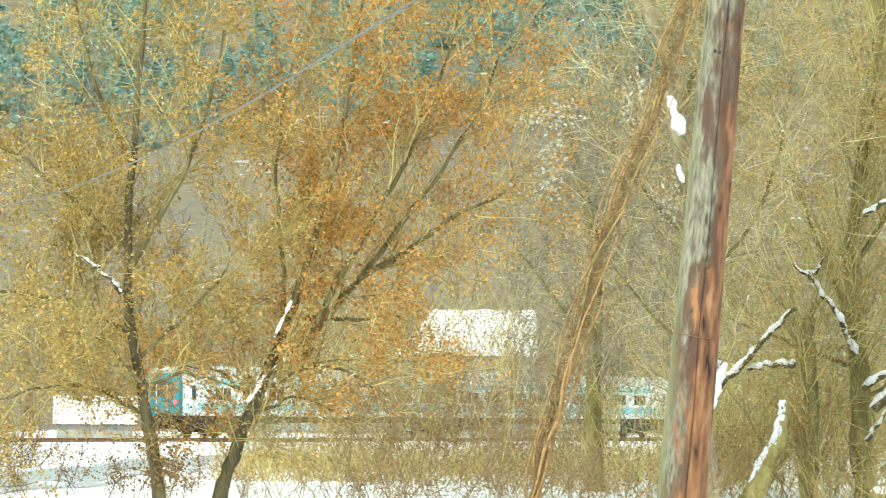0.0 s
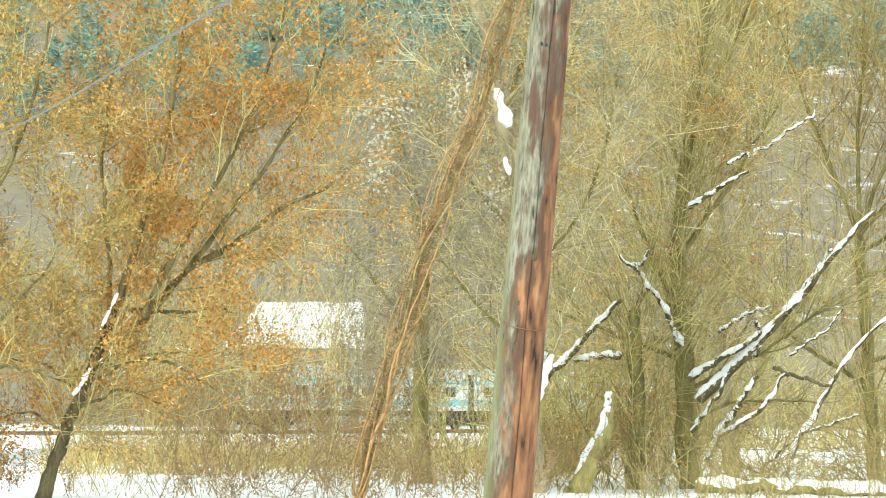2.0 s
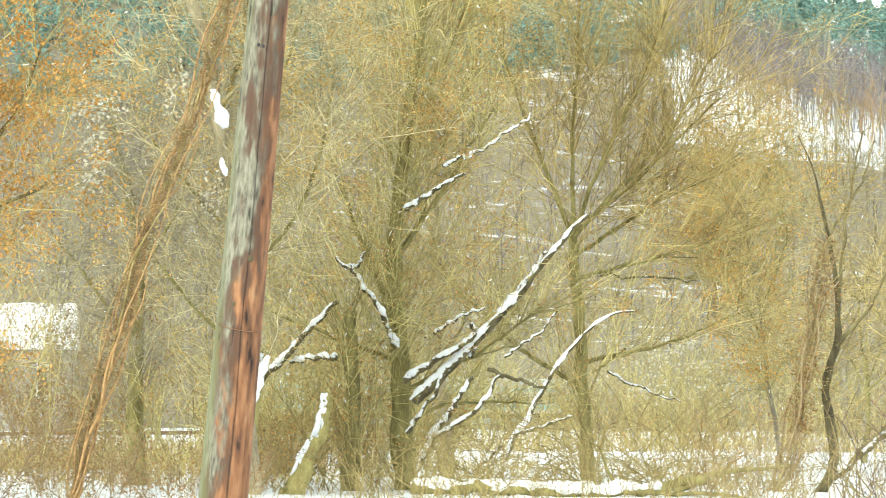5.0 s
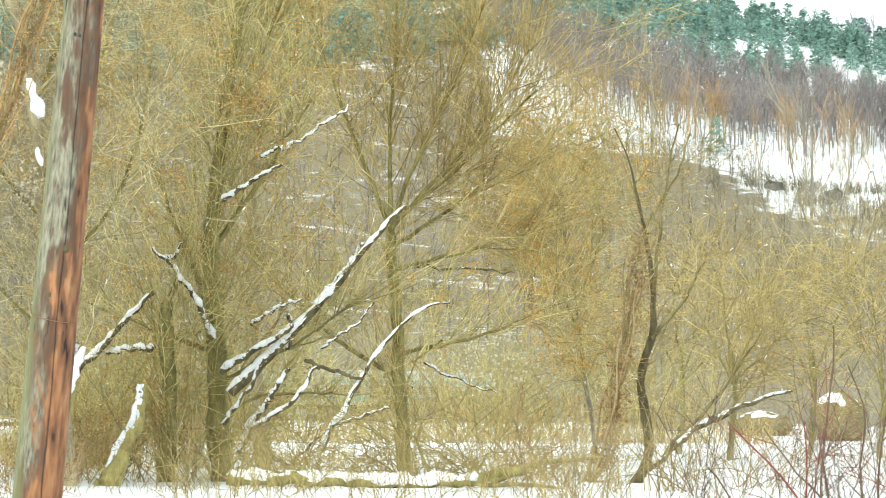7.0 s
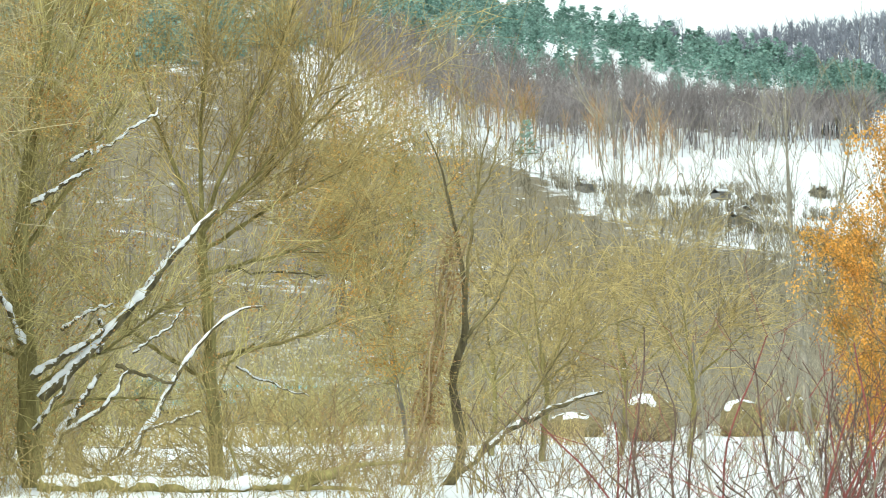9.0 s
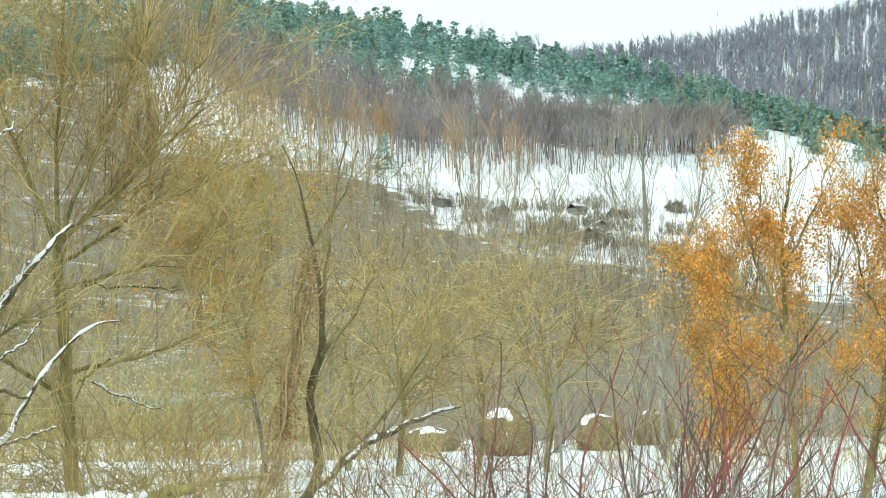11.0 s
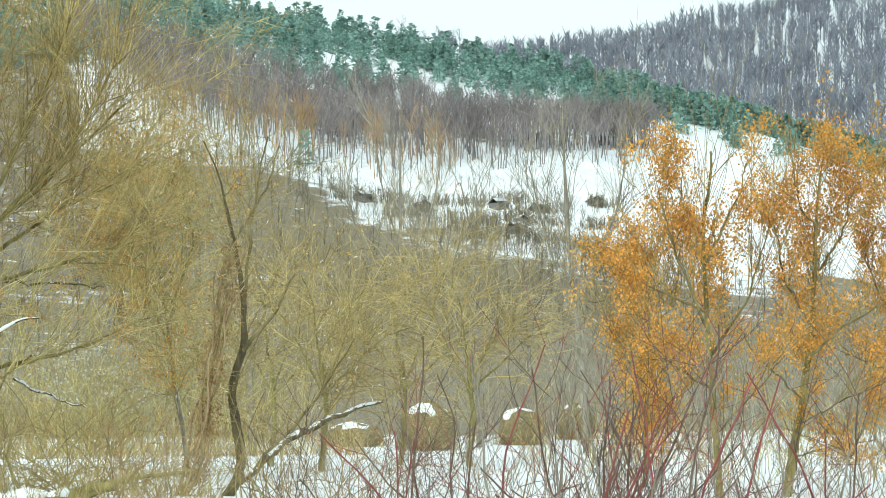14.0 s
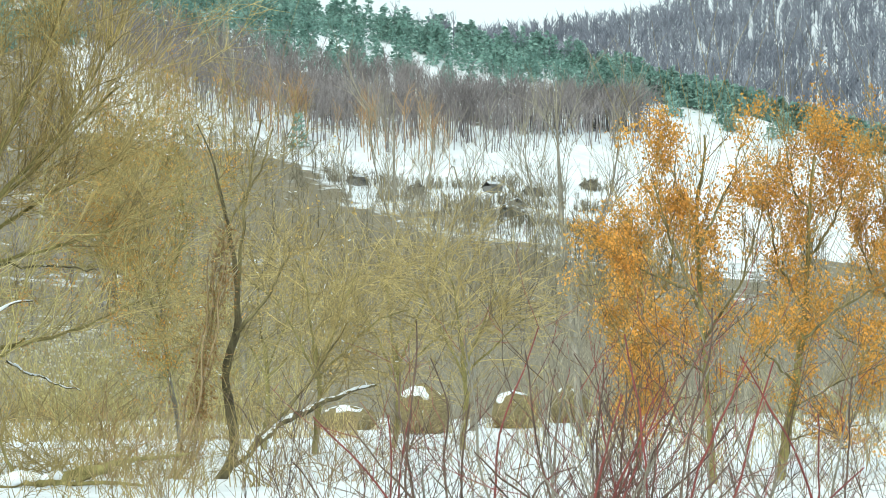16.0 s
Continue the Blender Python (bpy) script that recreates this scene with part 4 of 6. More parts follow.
def stalks(name, label, category, rng, count, u, d, reach, twig_mat, leaf=None, lean=0.35, radius=0.006, kind="stuff", twigs=4, K=5):
    """A thicket: many stems rising from the ground over a stretch of bearings and distances."""
    U, D = rng.uniform(*u, count), rng.uniform(*d, count)
    a = (U - 784) * UNIT
    x, y = D * np.sin(a), D * np.cos(a)
    P = np.empty((count, K, 3))
    P[:, 0] = np.stack([x, y, ground_z(x, y) - 0.05], 1)
    dirn = unit(np.stack([rng.normal(0, lean, count), rng.normal(0, lean, count), np.ones(count)], 1))
    L = rng.uniform(*reach, count) / (K - 1)
    for k in range(1, K):
        dirn = unit(dirn + rng.normal(0, 0.10, (count, 3)))
        P[:, k] = P[:, k - 1] + dirn * L[:, None]
    W = sprout(rng, P, count * twigs, (reach[0] * 0.25, reach[1] * 0.35), 0.5, 0.2, K=min(K, 3), lo=0.2)
    V, F = tubes(P, thin(P, radius * 1.8, radius * 0.7), 3)
    V2, F2 = tubes(W, thin(W, radius, radius * 0.5), 3)
    root = part(name, mesh(name, np.concatenate([V, V2]), np.concatenate([F, F2 + len(V)])), twig_mat, None, label, kind)
    root["category"] = category
    if leaf:
        n, size, m = leaf
        part("foliage", mesh("foliage", *leaves(rng, W, n, size), False), m, root, kind="stuff")
    return root


def thickets():
    rng = np.random.default_rng(31)
    stalks("undergrowth", "tangled brown undergrowth with dead leaves", "thicket", rng, 90, (560, 1030), (74, 92), (1.2, 5.2), TWIG_BROWN, (5200, (0.04, 0.08), LEAF_DEAD), 0.55, 0.006, twigs=14)
    stalks("undergrowth", "tangled olive undergrowth below the willows", "thicket", rng, 200, (1000, 1600), (66, 95), (1.2, 4.0), TWIG_OLIVE, (2500, (0.05, 0.09), LEAF_DEAD), 0.5, 0.007, twigs=12)
    stalks("undergrowth", "sparse brown weeds under the orange trees", "thicket", rng, 40, (-60, 450), (58, 80), (0.3, 1.1), TWIG_DARK, (1800, (0.04, 0.08), LEAF_DEAD), 0.6, 0.005, twigs=10)
    stalks("hedge", "dense olive and brown hedge along the field", "hedge", rng, 300, (1150, 2400), (134, 160), (2.5, 8.0), TWIG_OLIVE, None, 0.35, 0.010, twigs=8)
    stalks("hedge", "low dense olive brush beyond the willows", "hedge", rng, 380, (1500, 2330), (134, 175), (1.2, 4.8), TWIG_DULL, (3000, (0.06, 0.12), LEAF_RUSSET), 0.5, 0.012, twigs=8, K=4)
    stalks("hedge", "dense grey brush beyond the field", "hedge", rng, 320, (2250, 3500), (195, 235), (2.5, 6.0), TWIG_GREY, None, 0.3, 0.02, twigs=8)
    stalks("hedge", "brown brush beyond the railway", "hedge", rng, 300, (-60, 1300), (255, 285), (2.0, 6.0), TWIG_BROWN, None, 0.3, 0.018, twigs=8)
    stalks("brush", "thin grey-brown brush in front of the field", "thicket", rng, 150, (2050, 3500), (34, 60), (0.8, 2.0), TWIG_BROWN, None, 0.4, 0.0042, twigs=7)
    stalks("brush", "thin tangled brush before the willows", "thicket", rng, 210, (1440, 2250), (44, 62), (0.4, 1.5), TWIG_DULL, None, 0.5, 0.0045, twigs=9)
    stalks("brush", "thin olive brush beside the field", "thicket", rng, 120, (2750, 3500), (66, 100), (0.8, 2.4), TWIG_OLIVE, (900, (0.05, 0.10), LEAF_GOLD), 0.35, 0.006, twigs=9)
    stalks("brush", "dark leafless brush close before the field", "thicket", rng, 75, (2280, 3500), (24, 40), (0.9, 1.9), TWIG_DARK, None, 0.45, 0.0042, twigs=8)
    stalks("brush", "dark brown bush beside the lane", "bush", rng, 60, (-80, 75), (90, 98), (0.8, 1.7), TWIG_DARK, (600, (0.05, 0.09), LEAF_DEAD), 0.5, 0.008, twigs=8)
    stalks("hedge", "grey-olive saplings on the flat beyond the haystacks", "hedge", rng, 330, (2600, 3500), (180, 235), (5.0, 10.0), TWIG_GREY, None, 0.18, 0.018, twigs=10)
    stalks("hedge", "grey-olive saplings beyond the willows", "hedge", rng, 220, (1200, 2400), (160, 235), (5.0, 10.0), TWIG_GREY, None, 0.2, 0.016, twigs=10)
    stalks("undergrowth", "olive saplings under the orange trees", "thicket", rng, 34, (380, 660), (70, 105), (0.8, 3.0), TWIG_DULL, (3000, (0.03, 0.065), LEAF_DEAD), 0.5, 0.0055, twigs=16)
    stalks("weeds", "thin dark stalks poking through the snow", "weeds", rng, 300, (2100, 3480), (62, 110), (0.4, 1.5), TWIG_GREY, None, 0.4, 0.006, twigs=4)
    stalks("dry_grass", "pale dry grass along the snowy verge", "grass", rng, 2300, (380, 1320), (74, 108), (0.2, 1.3), GRASS_DRY, None, 0.85, 0.008, twigs=1, K=3)
    stalks("dry_grass", "tall straw-yellow grass before the railway", "grass", rng, 1700, (430, 1260), (86, 118), (0.3, 1.1), GRASS_DRY, None, 0.6, 0.007, twigs=1, K=3)
    stalks("dry_grass", "thin brown stems poking through the near snow", "grass", rng, 520, (430, 1560), (56, 70), (0.15, 0.7), TWIG_DULL, None, 0.4, 0.004, twigs=2, K=3)
    stalks("sapling_thicket", "thin brown saplings with dead leaves before the farmhouse", "thicket", rng, 34, (660, 985), (72, 95), (2.6, 6.0), TWIG_BROWN, (4200, (0.05, 0.09), LEAF_DEAD), 0.3, 0.006, twigs=18)
    stalks("dry_grass", "olive dry grass below the willows", "grass", rng, 900, (1300, 2170), (72, 100), (0.1, 0.55), GRASS_DRY, None, 0.8, 0.008, twigs=1, K=3)
    stalks("dry_grass", "pale dry grass at the edge of the field", "grass", rng, 1100, (1350, 2500), (131, 142), (0.4, 1.4), GRASS_DRY, None, 0.5, 0.010, twigs=1, K=3)
    stalks("sapling_thicket", "olive saplings filling the gaps between the orange trees", "thicket", rng, 95, (430, 1120), (72, 110), (3.5, 9.5), TWIG_OLIVE, (7000, (0.04, 0.08), LEAF_GOLD), 0.25, 0.0065, twigs=22)
    stalks("sapling_thicket", "slim olive saplings behind the first orange tree", "thicket", rng, 14, (-90, 250), (84, 120), (4.0, 8.5), TWIG_DULL, (2500, (0.05, 0.09), LEAF_GOLD), 0.25, 0.0055, twigs=22)
    stalks("sapling_thicket", "low brown saplings before the railway", "thicket", rng, 70, (400, 1050), (60, 110), (1.5, 4.5), TWIG_DULL, (6000, (0.04, 0.08), LEAF_DEAD), 0.4, 0.006, twigs=16)
    stalks("undergrowth", "brown twiggy weeds with dead leaves before the railway verge", "thicket", rng, 110, (560, 1270), (50, 66), (0.4, 1.6), TWIG_BROWN, (4200, (0.03, 0.06), LEAF_DEAD), 0.6, 0.005, twigs=14)
    stalks("undergrowth", "tangled olive shoots at the foot of the old willow", "thicket", rng, 110, (1230, 1530), (64.5, 74), (0.8, 3.0), TWIG_DULL, (3500, (0.04, 0.07), LEAF_RUSSET), 0.55, 0.0055, twigs=14)
    stalks("sapling_thicket", "dense olive-brown shoots with russet leaves round the old willow", "thicket", rng, 60, (1230, 1560), (68, 80), (2.5, 9.0), TWIG_OLIVE, (5500, (0.04, 0.075), LEAF_ORANGE), 0.28, 0.006, twigs=20)
    stalks("sapling_thicket", "olive shoots filling the gap between the willows", "thicket", rng, 46, (1560, 2200), (78, 100), (2.0, 7.5), TWIG_OLIVE, (1500, (0.04, 0.07), LEAF_GOLD), 0.35, 0.006, twigs=20)
    stalks("undergrowth", "russet leafy tangle at the foot of the first orange tree", "thicket", rng, 9, (205, 300), (54, 57), (0.9, 2.0), TWIG_DULL, (700, (0.05, 0.09), LEAF_DEAD), 0.35, 0.005, twigs=12)
    for u, d, n, reach, m in ((1700, 63, 34, (1.2, 3.0), TWIG_DULL), (1860, 62, 40, (1.4, 3.4), TWIG_DULL), (1990, 64, 44, (1.4, 3.6), TWIG_DULL), (2080, 66, 26, (1.2, 2.6), TWIG_RUST),
                              (1590, 64, 26, (1.0, 2.6), TWIG_DULL), (2330, 60, 22, (1.2, 2.8), TWIG_DULL), (2470, 64, 22, (1.2, 2.8), TWIG_BROWN)):
        at = spot(u, HORIZON, d)
        root = thing("arching_shrub", (at.x, at.y, float(ground_z(at.x, at.y))), "leafless shrub with thin brown arching stems on the snow", "shrub", "arching shrubs")
        P = np.zeros((n, 7, 3))
        P[:, 0] = rng.normal(0, 0.35, (n, 3)) * (1, 1, 0) + (0, 0, -0.05)
        dirn = unit(np.stack([rng.normal(0, 0.8, n), rng.normal(0, 0.4, n), rng.uniform(0.5, 1.2, n)], 1))
        L = rng.uniform(*reach, n) / 6
        for k in range(1, 7):
            dirn = unit(dirn + rng.normal(0, 0.10, (n, 3)) + np.array([0, 0, -0.17]) * np.sign(P[:, k - 1, 2:3] - 0.1))
            P[:, k] = P[:, k - 1] + dirn * L[:, None]
        P[:, 1:, 2] = np.maximum(P[:, 1:, 2], 0.04)
        part("stem_mass", mesh("stem_mass", *tubes(P, thin(P, 0.012, 0.005), 4)), m, root, kind="stuff")
        W = sprout(rng, P, n * 6, (0.25, 0.9), 0.5, 0.1, K=3, lo=0.2, bend=0.15)
        part("twig_mass", mesh("twig_mass", *tubes(W, thin(W, 0.0055, 0.003), 3)), m, root, kind="stuff")
    # red dogwood close to the viewer
    for u, d, n in ((2890, 21, 13), (2700, 23, 8), (2985, 20, 12), (2560, 24, 5), (3120, 22, 6), (3300, 23, 5), (2935, 22, 9)):
        base = spot(u, HORIZON, d)
        gz = float(ground_z(base.x, base.y))
        root = thing("dogwood_shrub", (base.x, base.y, gz), "leafless dogwood shrub with dark red twigs", "shrub", "dogwood shrubs")
        P = np.empty((n, 6, 3))
        P[:, 0] = rng.normal(0, 0.12, (n, 3)) * (1, 1, 0)
        dirn = unit(np.stack([rng.normal(0, 0.38, n), rng.normal(0, 0.3, n), np.ones(n)], 1))
        L = rng.uniform(1.3, 2.35, n) / 5
        for k in range(1, 6):
            dirn = unit(dirn + rng.normal(0, 0.17, (n, 3)) + np.array([0, 0, 0.06]))
            P[:, k] = P[:, k - 1] + dirn * L[:, None]
        for q in P:
            me, _ = trunk_mesh("stem", q, 0.013, 0.005, rng, 14, 5, 0.012)
            part("stem", me, TWIG_RED if rng.random() < 0.25 else (TWIG_DARK if rng.random() < 0.6 else BARK_GREY), root)
        W = sprout(rng, P, n * 6, (0.3, 0.9), 0.6, 0.3, K=5, lo=0.3, rise=0.10, bend=0.16)
        X = sprout(rng, W, n * 12, (0.12, 0.4), 0.5, 0.2, K=4, lo=0.2, bend=0.2)
        for Q, m, r in ((W[::3], TWIG_RED, 0.0036), (W[1::3], TWIG_DARK, 0.0038), (W[2::3], BARK_GREY, 0.0036), (X[::3], TWIG_RED, 0.0026), (X[1::3], TWIG_DARK, 0.0026)):
            V, F = tubes(Q, thin(Q, r, r * 0.5), 3)
            part("twig_mass", mesh("twig_mass", V, F), m, root, kind="stuff")


thickets()


def vine():
    rng = np.random.default_rng(41)
    d = 50
    foot = spot(938, 900, d)
    root = thing("climbing_vine", (foot.x, foot.y, float(ground_z(foot.x, foot.y))), "shaggy rust-brown vine stems climbing between trees", "vine")
    o = np.array(root.location)
    core = spots(d, (938, 905), (955, 800), (985, 700), (1040, 520), (1062, 430), (1090, 350), (1132, 260), (1170, 140), (1215, 5), (1235, -60)) - o
    for k in range(9):
        L = resample(core, 22, rng, 0.13) + rng.normal(0, 0.05, 3) * (1, 1, 0)
        me, P = trunk_mesh("stem", L, 0.026 if k < 3 else 0.016, 0.018 if k < 3 else 0.008, rng, 30, 6, 0.02)
        part("stem", me, (TWIG_RUST, TWIG_DULL, TWIG_RUST, TWIG_RUST)[k % 4], root)
    lines = resample(core, 24)[None]
    W = sprout(rng, lines + rng.normal(0, 0.06, (5, *lines.shape[1:])), 1500, (0.12, 0.5), 0.6, -0.15, K=6, lo=0.0, bend=0.5)
    for Q, m in ((W[::3], TWIG_RUST), (W[1::3], TWIG_BROWN), (W[2::3], TWIG_DULL)):
        part("tendril_mass", mesh("tendril_mass", *tubes(Q, thin(Q, 0.007, 0.0035), 3)), m, root, kind="stuff")
    # the second vine, beside the crooked tree
    d = 65
    foot = spot(2168, 895, d)
    root = thing("climbing_vine", (foot.x, foot.y, float(ground_z(foot.x, foot.y))), "rust-brown dead vine hanging on a thin tree", "vine")
    o = np.array(root.location)
    core = spots(d, (2165, 900), (2200, 800), (2215, 740), (2235, 620), (2245, 540), (2262, 440)) - o
    for k in range(6):
        me, P = trunk_mesh("stem", resample(core, 18, rng, 0.12) + rng.normal(0, 0.12, 3) * (1, 1, 0), 0.03, 0.012, rng, 24, 6, 0.02)
        part("stem", me, TWIG_BROWN, root)
    W = sprout(rng, resample(core, 24)[None] + rng.normal(0, 1, (6, 24, 3)) * np.linspace(0.2, 0.04, 24)[None, :, None], 850, (0.15, 0.7), 0.6, -0.15, K=4, lo=0.0, bend=0.35)
    for Q, m in ((W[::3], TWIG_RUST), (W[1::3], TWIG_DULL), (W[2::3], TWIG_OLIVE)):
        part("tendril_mass", mesh("tendril_mass", *tubes(Q, thin(Q, 0.0055, 0.003), 3)), m, root, kind="stuff")
    V, F = leaves(rng, W, 900, (0.05, 0.09))
    part("foliage", mesh("foliage", V, F, False), LEAF_DEAD, root, kind="stuff")
    me, P = trunk_mesh("splinter", spots(65, (2243, 575), (2248, 530), (2256, 500)) - o, 0.025, 0.012, rng, 10, 6, 0.005)
    part("splinter", me, BARK_PALE, root, "torn pale splinter of bare wood")
    me, P = trunk_mesh("splinter", spots(65, (2256, 560), (2268, 530), (2288, 505)) - o, 0.02, 0.01, rng, 10, 6, 0.005)
    part("splinter", me, BARK_PALE, root, "torn pale splinter of bare wood")
    # fluffy seed heads of old man's beard
    for u, v, d, su, sv, n in ((965, 205, 60, 45, 22, 46), (972, 300, 60, 22, 55, 50), (1120, 180, 61, 25, 40, 34), (1180, 360, 61, 25, 30, 24), (1290, 60, 63, 30, 40, 14),
                              (1980, 650, 85, 90, 45, 60), (2100, 690, 86, 60, 35, 34)):
        root = thing("clematis_seed_heads", spot(u, v, d), "creamy fluffy seed heads tangled in the twigs", "seed heads", "seed heads")
        bm = bmesh.new()
        for _ in range(int(n * 2.6)):
            p = Vector((rng.normal(0, su * 0.6), 0, rng.normal(0, sv * 0.6))) * (d * UNIT) + Vector((0, rng.normal(0, 0.4), 0))
            bmesh.ops.create_icosphere(bm, subdivisions=1, radius=rng.uniform(0.014, 0.036), matrix=Matrix.Translation(p))
        for w in bm.verts:
            w.co += Vector(rng.normal(0, 0.012, 3))
        part("fluff", bm, FLUFF, root, kind="stuff")
        Q = np.array([[[rng.normal(0, su * 0.6) * d * UNIT, rng.normal(0, 0.3), rng.normal(0, sv * 0.6) * d * UNIT]] for _ in range(30)])
        Q = np.concatenate([Q, Q + rng.normal(0, 0.25, Q.shape), Q + rng.normal(0, 0.5, Q.shape)], 1)
        part("stalk_mass", mesh("stalk_mass", *tubes(Q, thin(Q, 0.006, 0.004), 3)), TWIG_GREY, root, kind="stuff")


vine()


def fallen_log():
    rng = np.random.default_rng(51)
    foot = spot(1770, 868, 61)
    root = thing("fallen_trunk", (foot.x, foot.y, float(ground_z(foot.x, foot.y))), "long fallen trunk topped with snow", "log")
    o = np.array(root.location)
    L = spots(61, (1535, 868), (1640, 870), (1760, 872), (1900, 877), (1990, 870), (2060, 856)) - o
    me, P = trunk_mesh("log", L, 0.14, 0.09, rng, 40, 10, 0.03)
    log = part("log", me, BARK_MOSS, root)
    part("snow", snow_mesh("snow", P, 0.13, rng, 0, 0.85, 0.12), SNOW, log, "thick ridge of snow along the log")
    for line, r in (([(2000, 874), (2060, 846), (2200, 830)], 0.07), ([(1960, 880), (2080, 880), (2180, 895)], 0.05), ([(1900, 884), (1880, 830), (1870, 800)], 0.04)):
        me, P = trunk_mesh("branch", spots(61, *line) - o, r, 0.02, rng, 16, 7, 0.02)
        part("branch", me, BARK_MOSS, root)


def snowy_stumps():
    """Two broken stems beside the old willow, plastered with snow on the weather side."""
    rng = np.random.default_rng(58)
    for line, r0, r1, label in (([(1300, 940), (1324, 890), (1350, 825), (1380, 760), (1386, 706)], 0.25, 0.10, "leaning broken mossy yellow stem plastered with snow"),
                                ([(1246, 930), (1250, 800), (1256, 722), (1264, 680), (1278, 632)], 0.15, 0.10, "broken stem caked with snow beside the pole")):
        foot = spot(*line[0], 63)
        root = thing("broken_stem", (foot.x, foot.y, float(ground_z(foot.x, foot.y))), label, "stump", "broken stems")
        o = np.array(root.location)
        L = spots(63, *line) - o
        L[0, 2] = -0.1
        me, P = trunk_mesh("stem", L, r0, r1, rng, 30, 12, 0.02)
        stem = part("stem", me, BARK_PALE_MOSS, root)
        k = len(P)
        for side, lo in ((-0.55, 0.42), (-0.9, 0.3), (-0.1, 0.6)):
            Q = P[int(k * lo):].copy()
            R = np.linspace(r0 + (r1 - r0) * lo, r1, len(Q))
            Q[:, 0] += side * R
            Q[:, 1] -= 0.75 * R
            part("snow", snow_mesh("snow", Q, R[0] * 0.22, rng, gap=0.9, tip=R[-1] * 0.34), SNOW, stem, "snow caked on the bark", "stuff")


snowy_stumps()


def dead_conifer():
    rng = np.random.default_rng(55)
    p = spot(57, 772, 230)
    root = thing("dead_conifer", (p.x, p.y, float(ground_z(p.x, p.y))), "small rust-brown dead conifer beyond the railway", "tree")
    V, F = conifer_arrays(rng, 3.2)
    V[:, :2] *= 0.55
    tri = F[:, 0] == F[:, 3]
    part("foliage", mesh("foliage", V, [F[~tri], F[tri][:, :3]], False), LEAF_DEAD, root, kind="stuff")
    P = np.array([[[0, 0, 0], [0.02, 0, 1.4], [0, 0.02, 3.2]]])
    part("trunk", mesh("trunk", *tubes(P, thin(P, 0.06, 0.01), 6)), BARK, root)


dead_conifer()


fallen_log()


# ---- the pole and its wires ----
def pole_material():
    m = bpy.data.materials.new("weathered_pole_wood")
    m.use_nodes = True
    n, l = m.node_tree.nodes, m.node_tree.links
    b = n["Principled BSDF"]
    b.inputs["Roughness"].default_value = 0.85
    tc, mp = n.new("ShaderNodeTexCoord"), n.new("ShaderNodeMapping")
    mp.inputs["Scale"].default_value = (1, 1, 0.20)
    l.new(tc.outputs["Object"], mp.inputs[0])
    grain, patch, streak = n.new("ShaderNodeTexNoise"), n.new("ShaderNodeTexNoise"), n.new("ShaderNodeTexNoise")
    for tex, s in ((grain, 60), (patch, 7), (streak, 22)):
        tex.inputs["Scale"].default_value, tex.inputs["Detail"].default_value = s, 8
        l.new(mp.outputs[0], tex.inputs["Vector"])
    sep = n.new("ShaderNodeSeparateXYZ")
    l.new(tc.outputs["Object"], sep.inputs[0])

    def ramp(src, *stops):
        r = n.new("ShaderNodeValToRGB")
        r.color_ramp.elements[0].position, r.color_ramp.elements[0].color = stops[0][0], (*stops[0][1], 1)
        r.color_ramp.elements[1].position, r.color_ramp.elements[1].color = stops[-1][0], (*stops[-1][1], 1)
        for p, c in stops[1:-1]:
            r.color_ramp.elements.new(p).color = (*c, 1)
        l.new(src, r.inputs[0])
        return r.outputs[0]

    def mix(fac, a, c, kind="MIX"):
        x = n.new("ShaderNodeMixRGB")
        x.blend_type = kind
        l.new(fac, x.inputs[0]) if not isinstance(fac, float) else setattr(x.inputs[0], "default_value", fac)
        l.new(a, x.inputs[1])
        l.new(c, x.inputs[2])
        return x.outputs[0]

    def calc(op, a, c, d=None):
        x = n.new("ShaderNodeMath")
        x.operation = op
        for i, q in enumerate((a, c, d)):
            if q is None:
                continue
            if isinstance(q, float):
                x.inputs[i].default_value = q
            else:
                l.new(q, x.inputs[i])
        return x.outputs[0]

    silver = ramp(grain.outputs[0], (0.3, (0.075, 0.065, 0.048)), (0.5, (0.20, 0.185, 0.135)), (0.7, (0.30, 0.285, 0.215)))
    red = ramp(streak.outputs[0], (0.32, (0.075, 0.034, 0.02)), (0.5, (0.24, 0.105, 0.047)), (0.68, (0.37, 0.18, 0.085)))
    # grey to the west, stripped red-brown to the east, dark between; the edges wander up the pole
    x = calc("MULTIPLY_ADD", patch.outputs[0], 0.9, calc("MULTIPLY_ADD", sep.outputs[0], 6.6, -0.27))
    x = calc("MULTIPLY_ADD", calc("SUBTRACT", sep.outputs[2], 3.0), -0.22, x)
    wide, wander = n.new("ShaderNodeMapping"), n.new("ShaderNodeTexNoise")
    wide.inputs["Scale"].default_value = (1, 1, 0.4)
    l.new(tc.outputs["Object"], wide.inputs[0])
    wander.inputs["Scale"].default_value, wander.inputs["Detail"].default_value = 6.5, 7
    l.new(wide.outputs[0], wander.inputs["Vector"])
    x = calc("MULTIPLY_ADD", calc("SUBTRACT", wander.outputs[0], 0.5), 3.2, x)
    wood = mix(ramp(x, (0.10, (0, 0, 0)), (0.30, (1, 1, 1))), silver, red)
    tar = n.new("ShaderNodeTexNoise")
    tar.inputs["Scale"].default_value, tar.inputs["Detail"].default_value = 13, 6
    l.new(mp.outputs[0], tar.inputs["Vector"])
    mid = calc("ABSOLUTE", calc("SUBTRACT", x, 0.05), 0.0)
    dark = ramp(calc("SUBTRACT", tar.outputs[0], calc("MULTIPLY", mid, 0.16)), (0.49, (0, 0, 0)), (0.60, (0.85, 0.85, 0.85)))
    brown = n.new("ShaderNodeRGB")
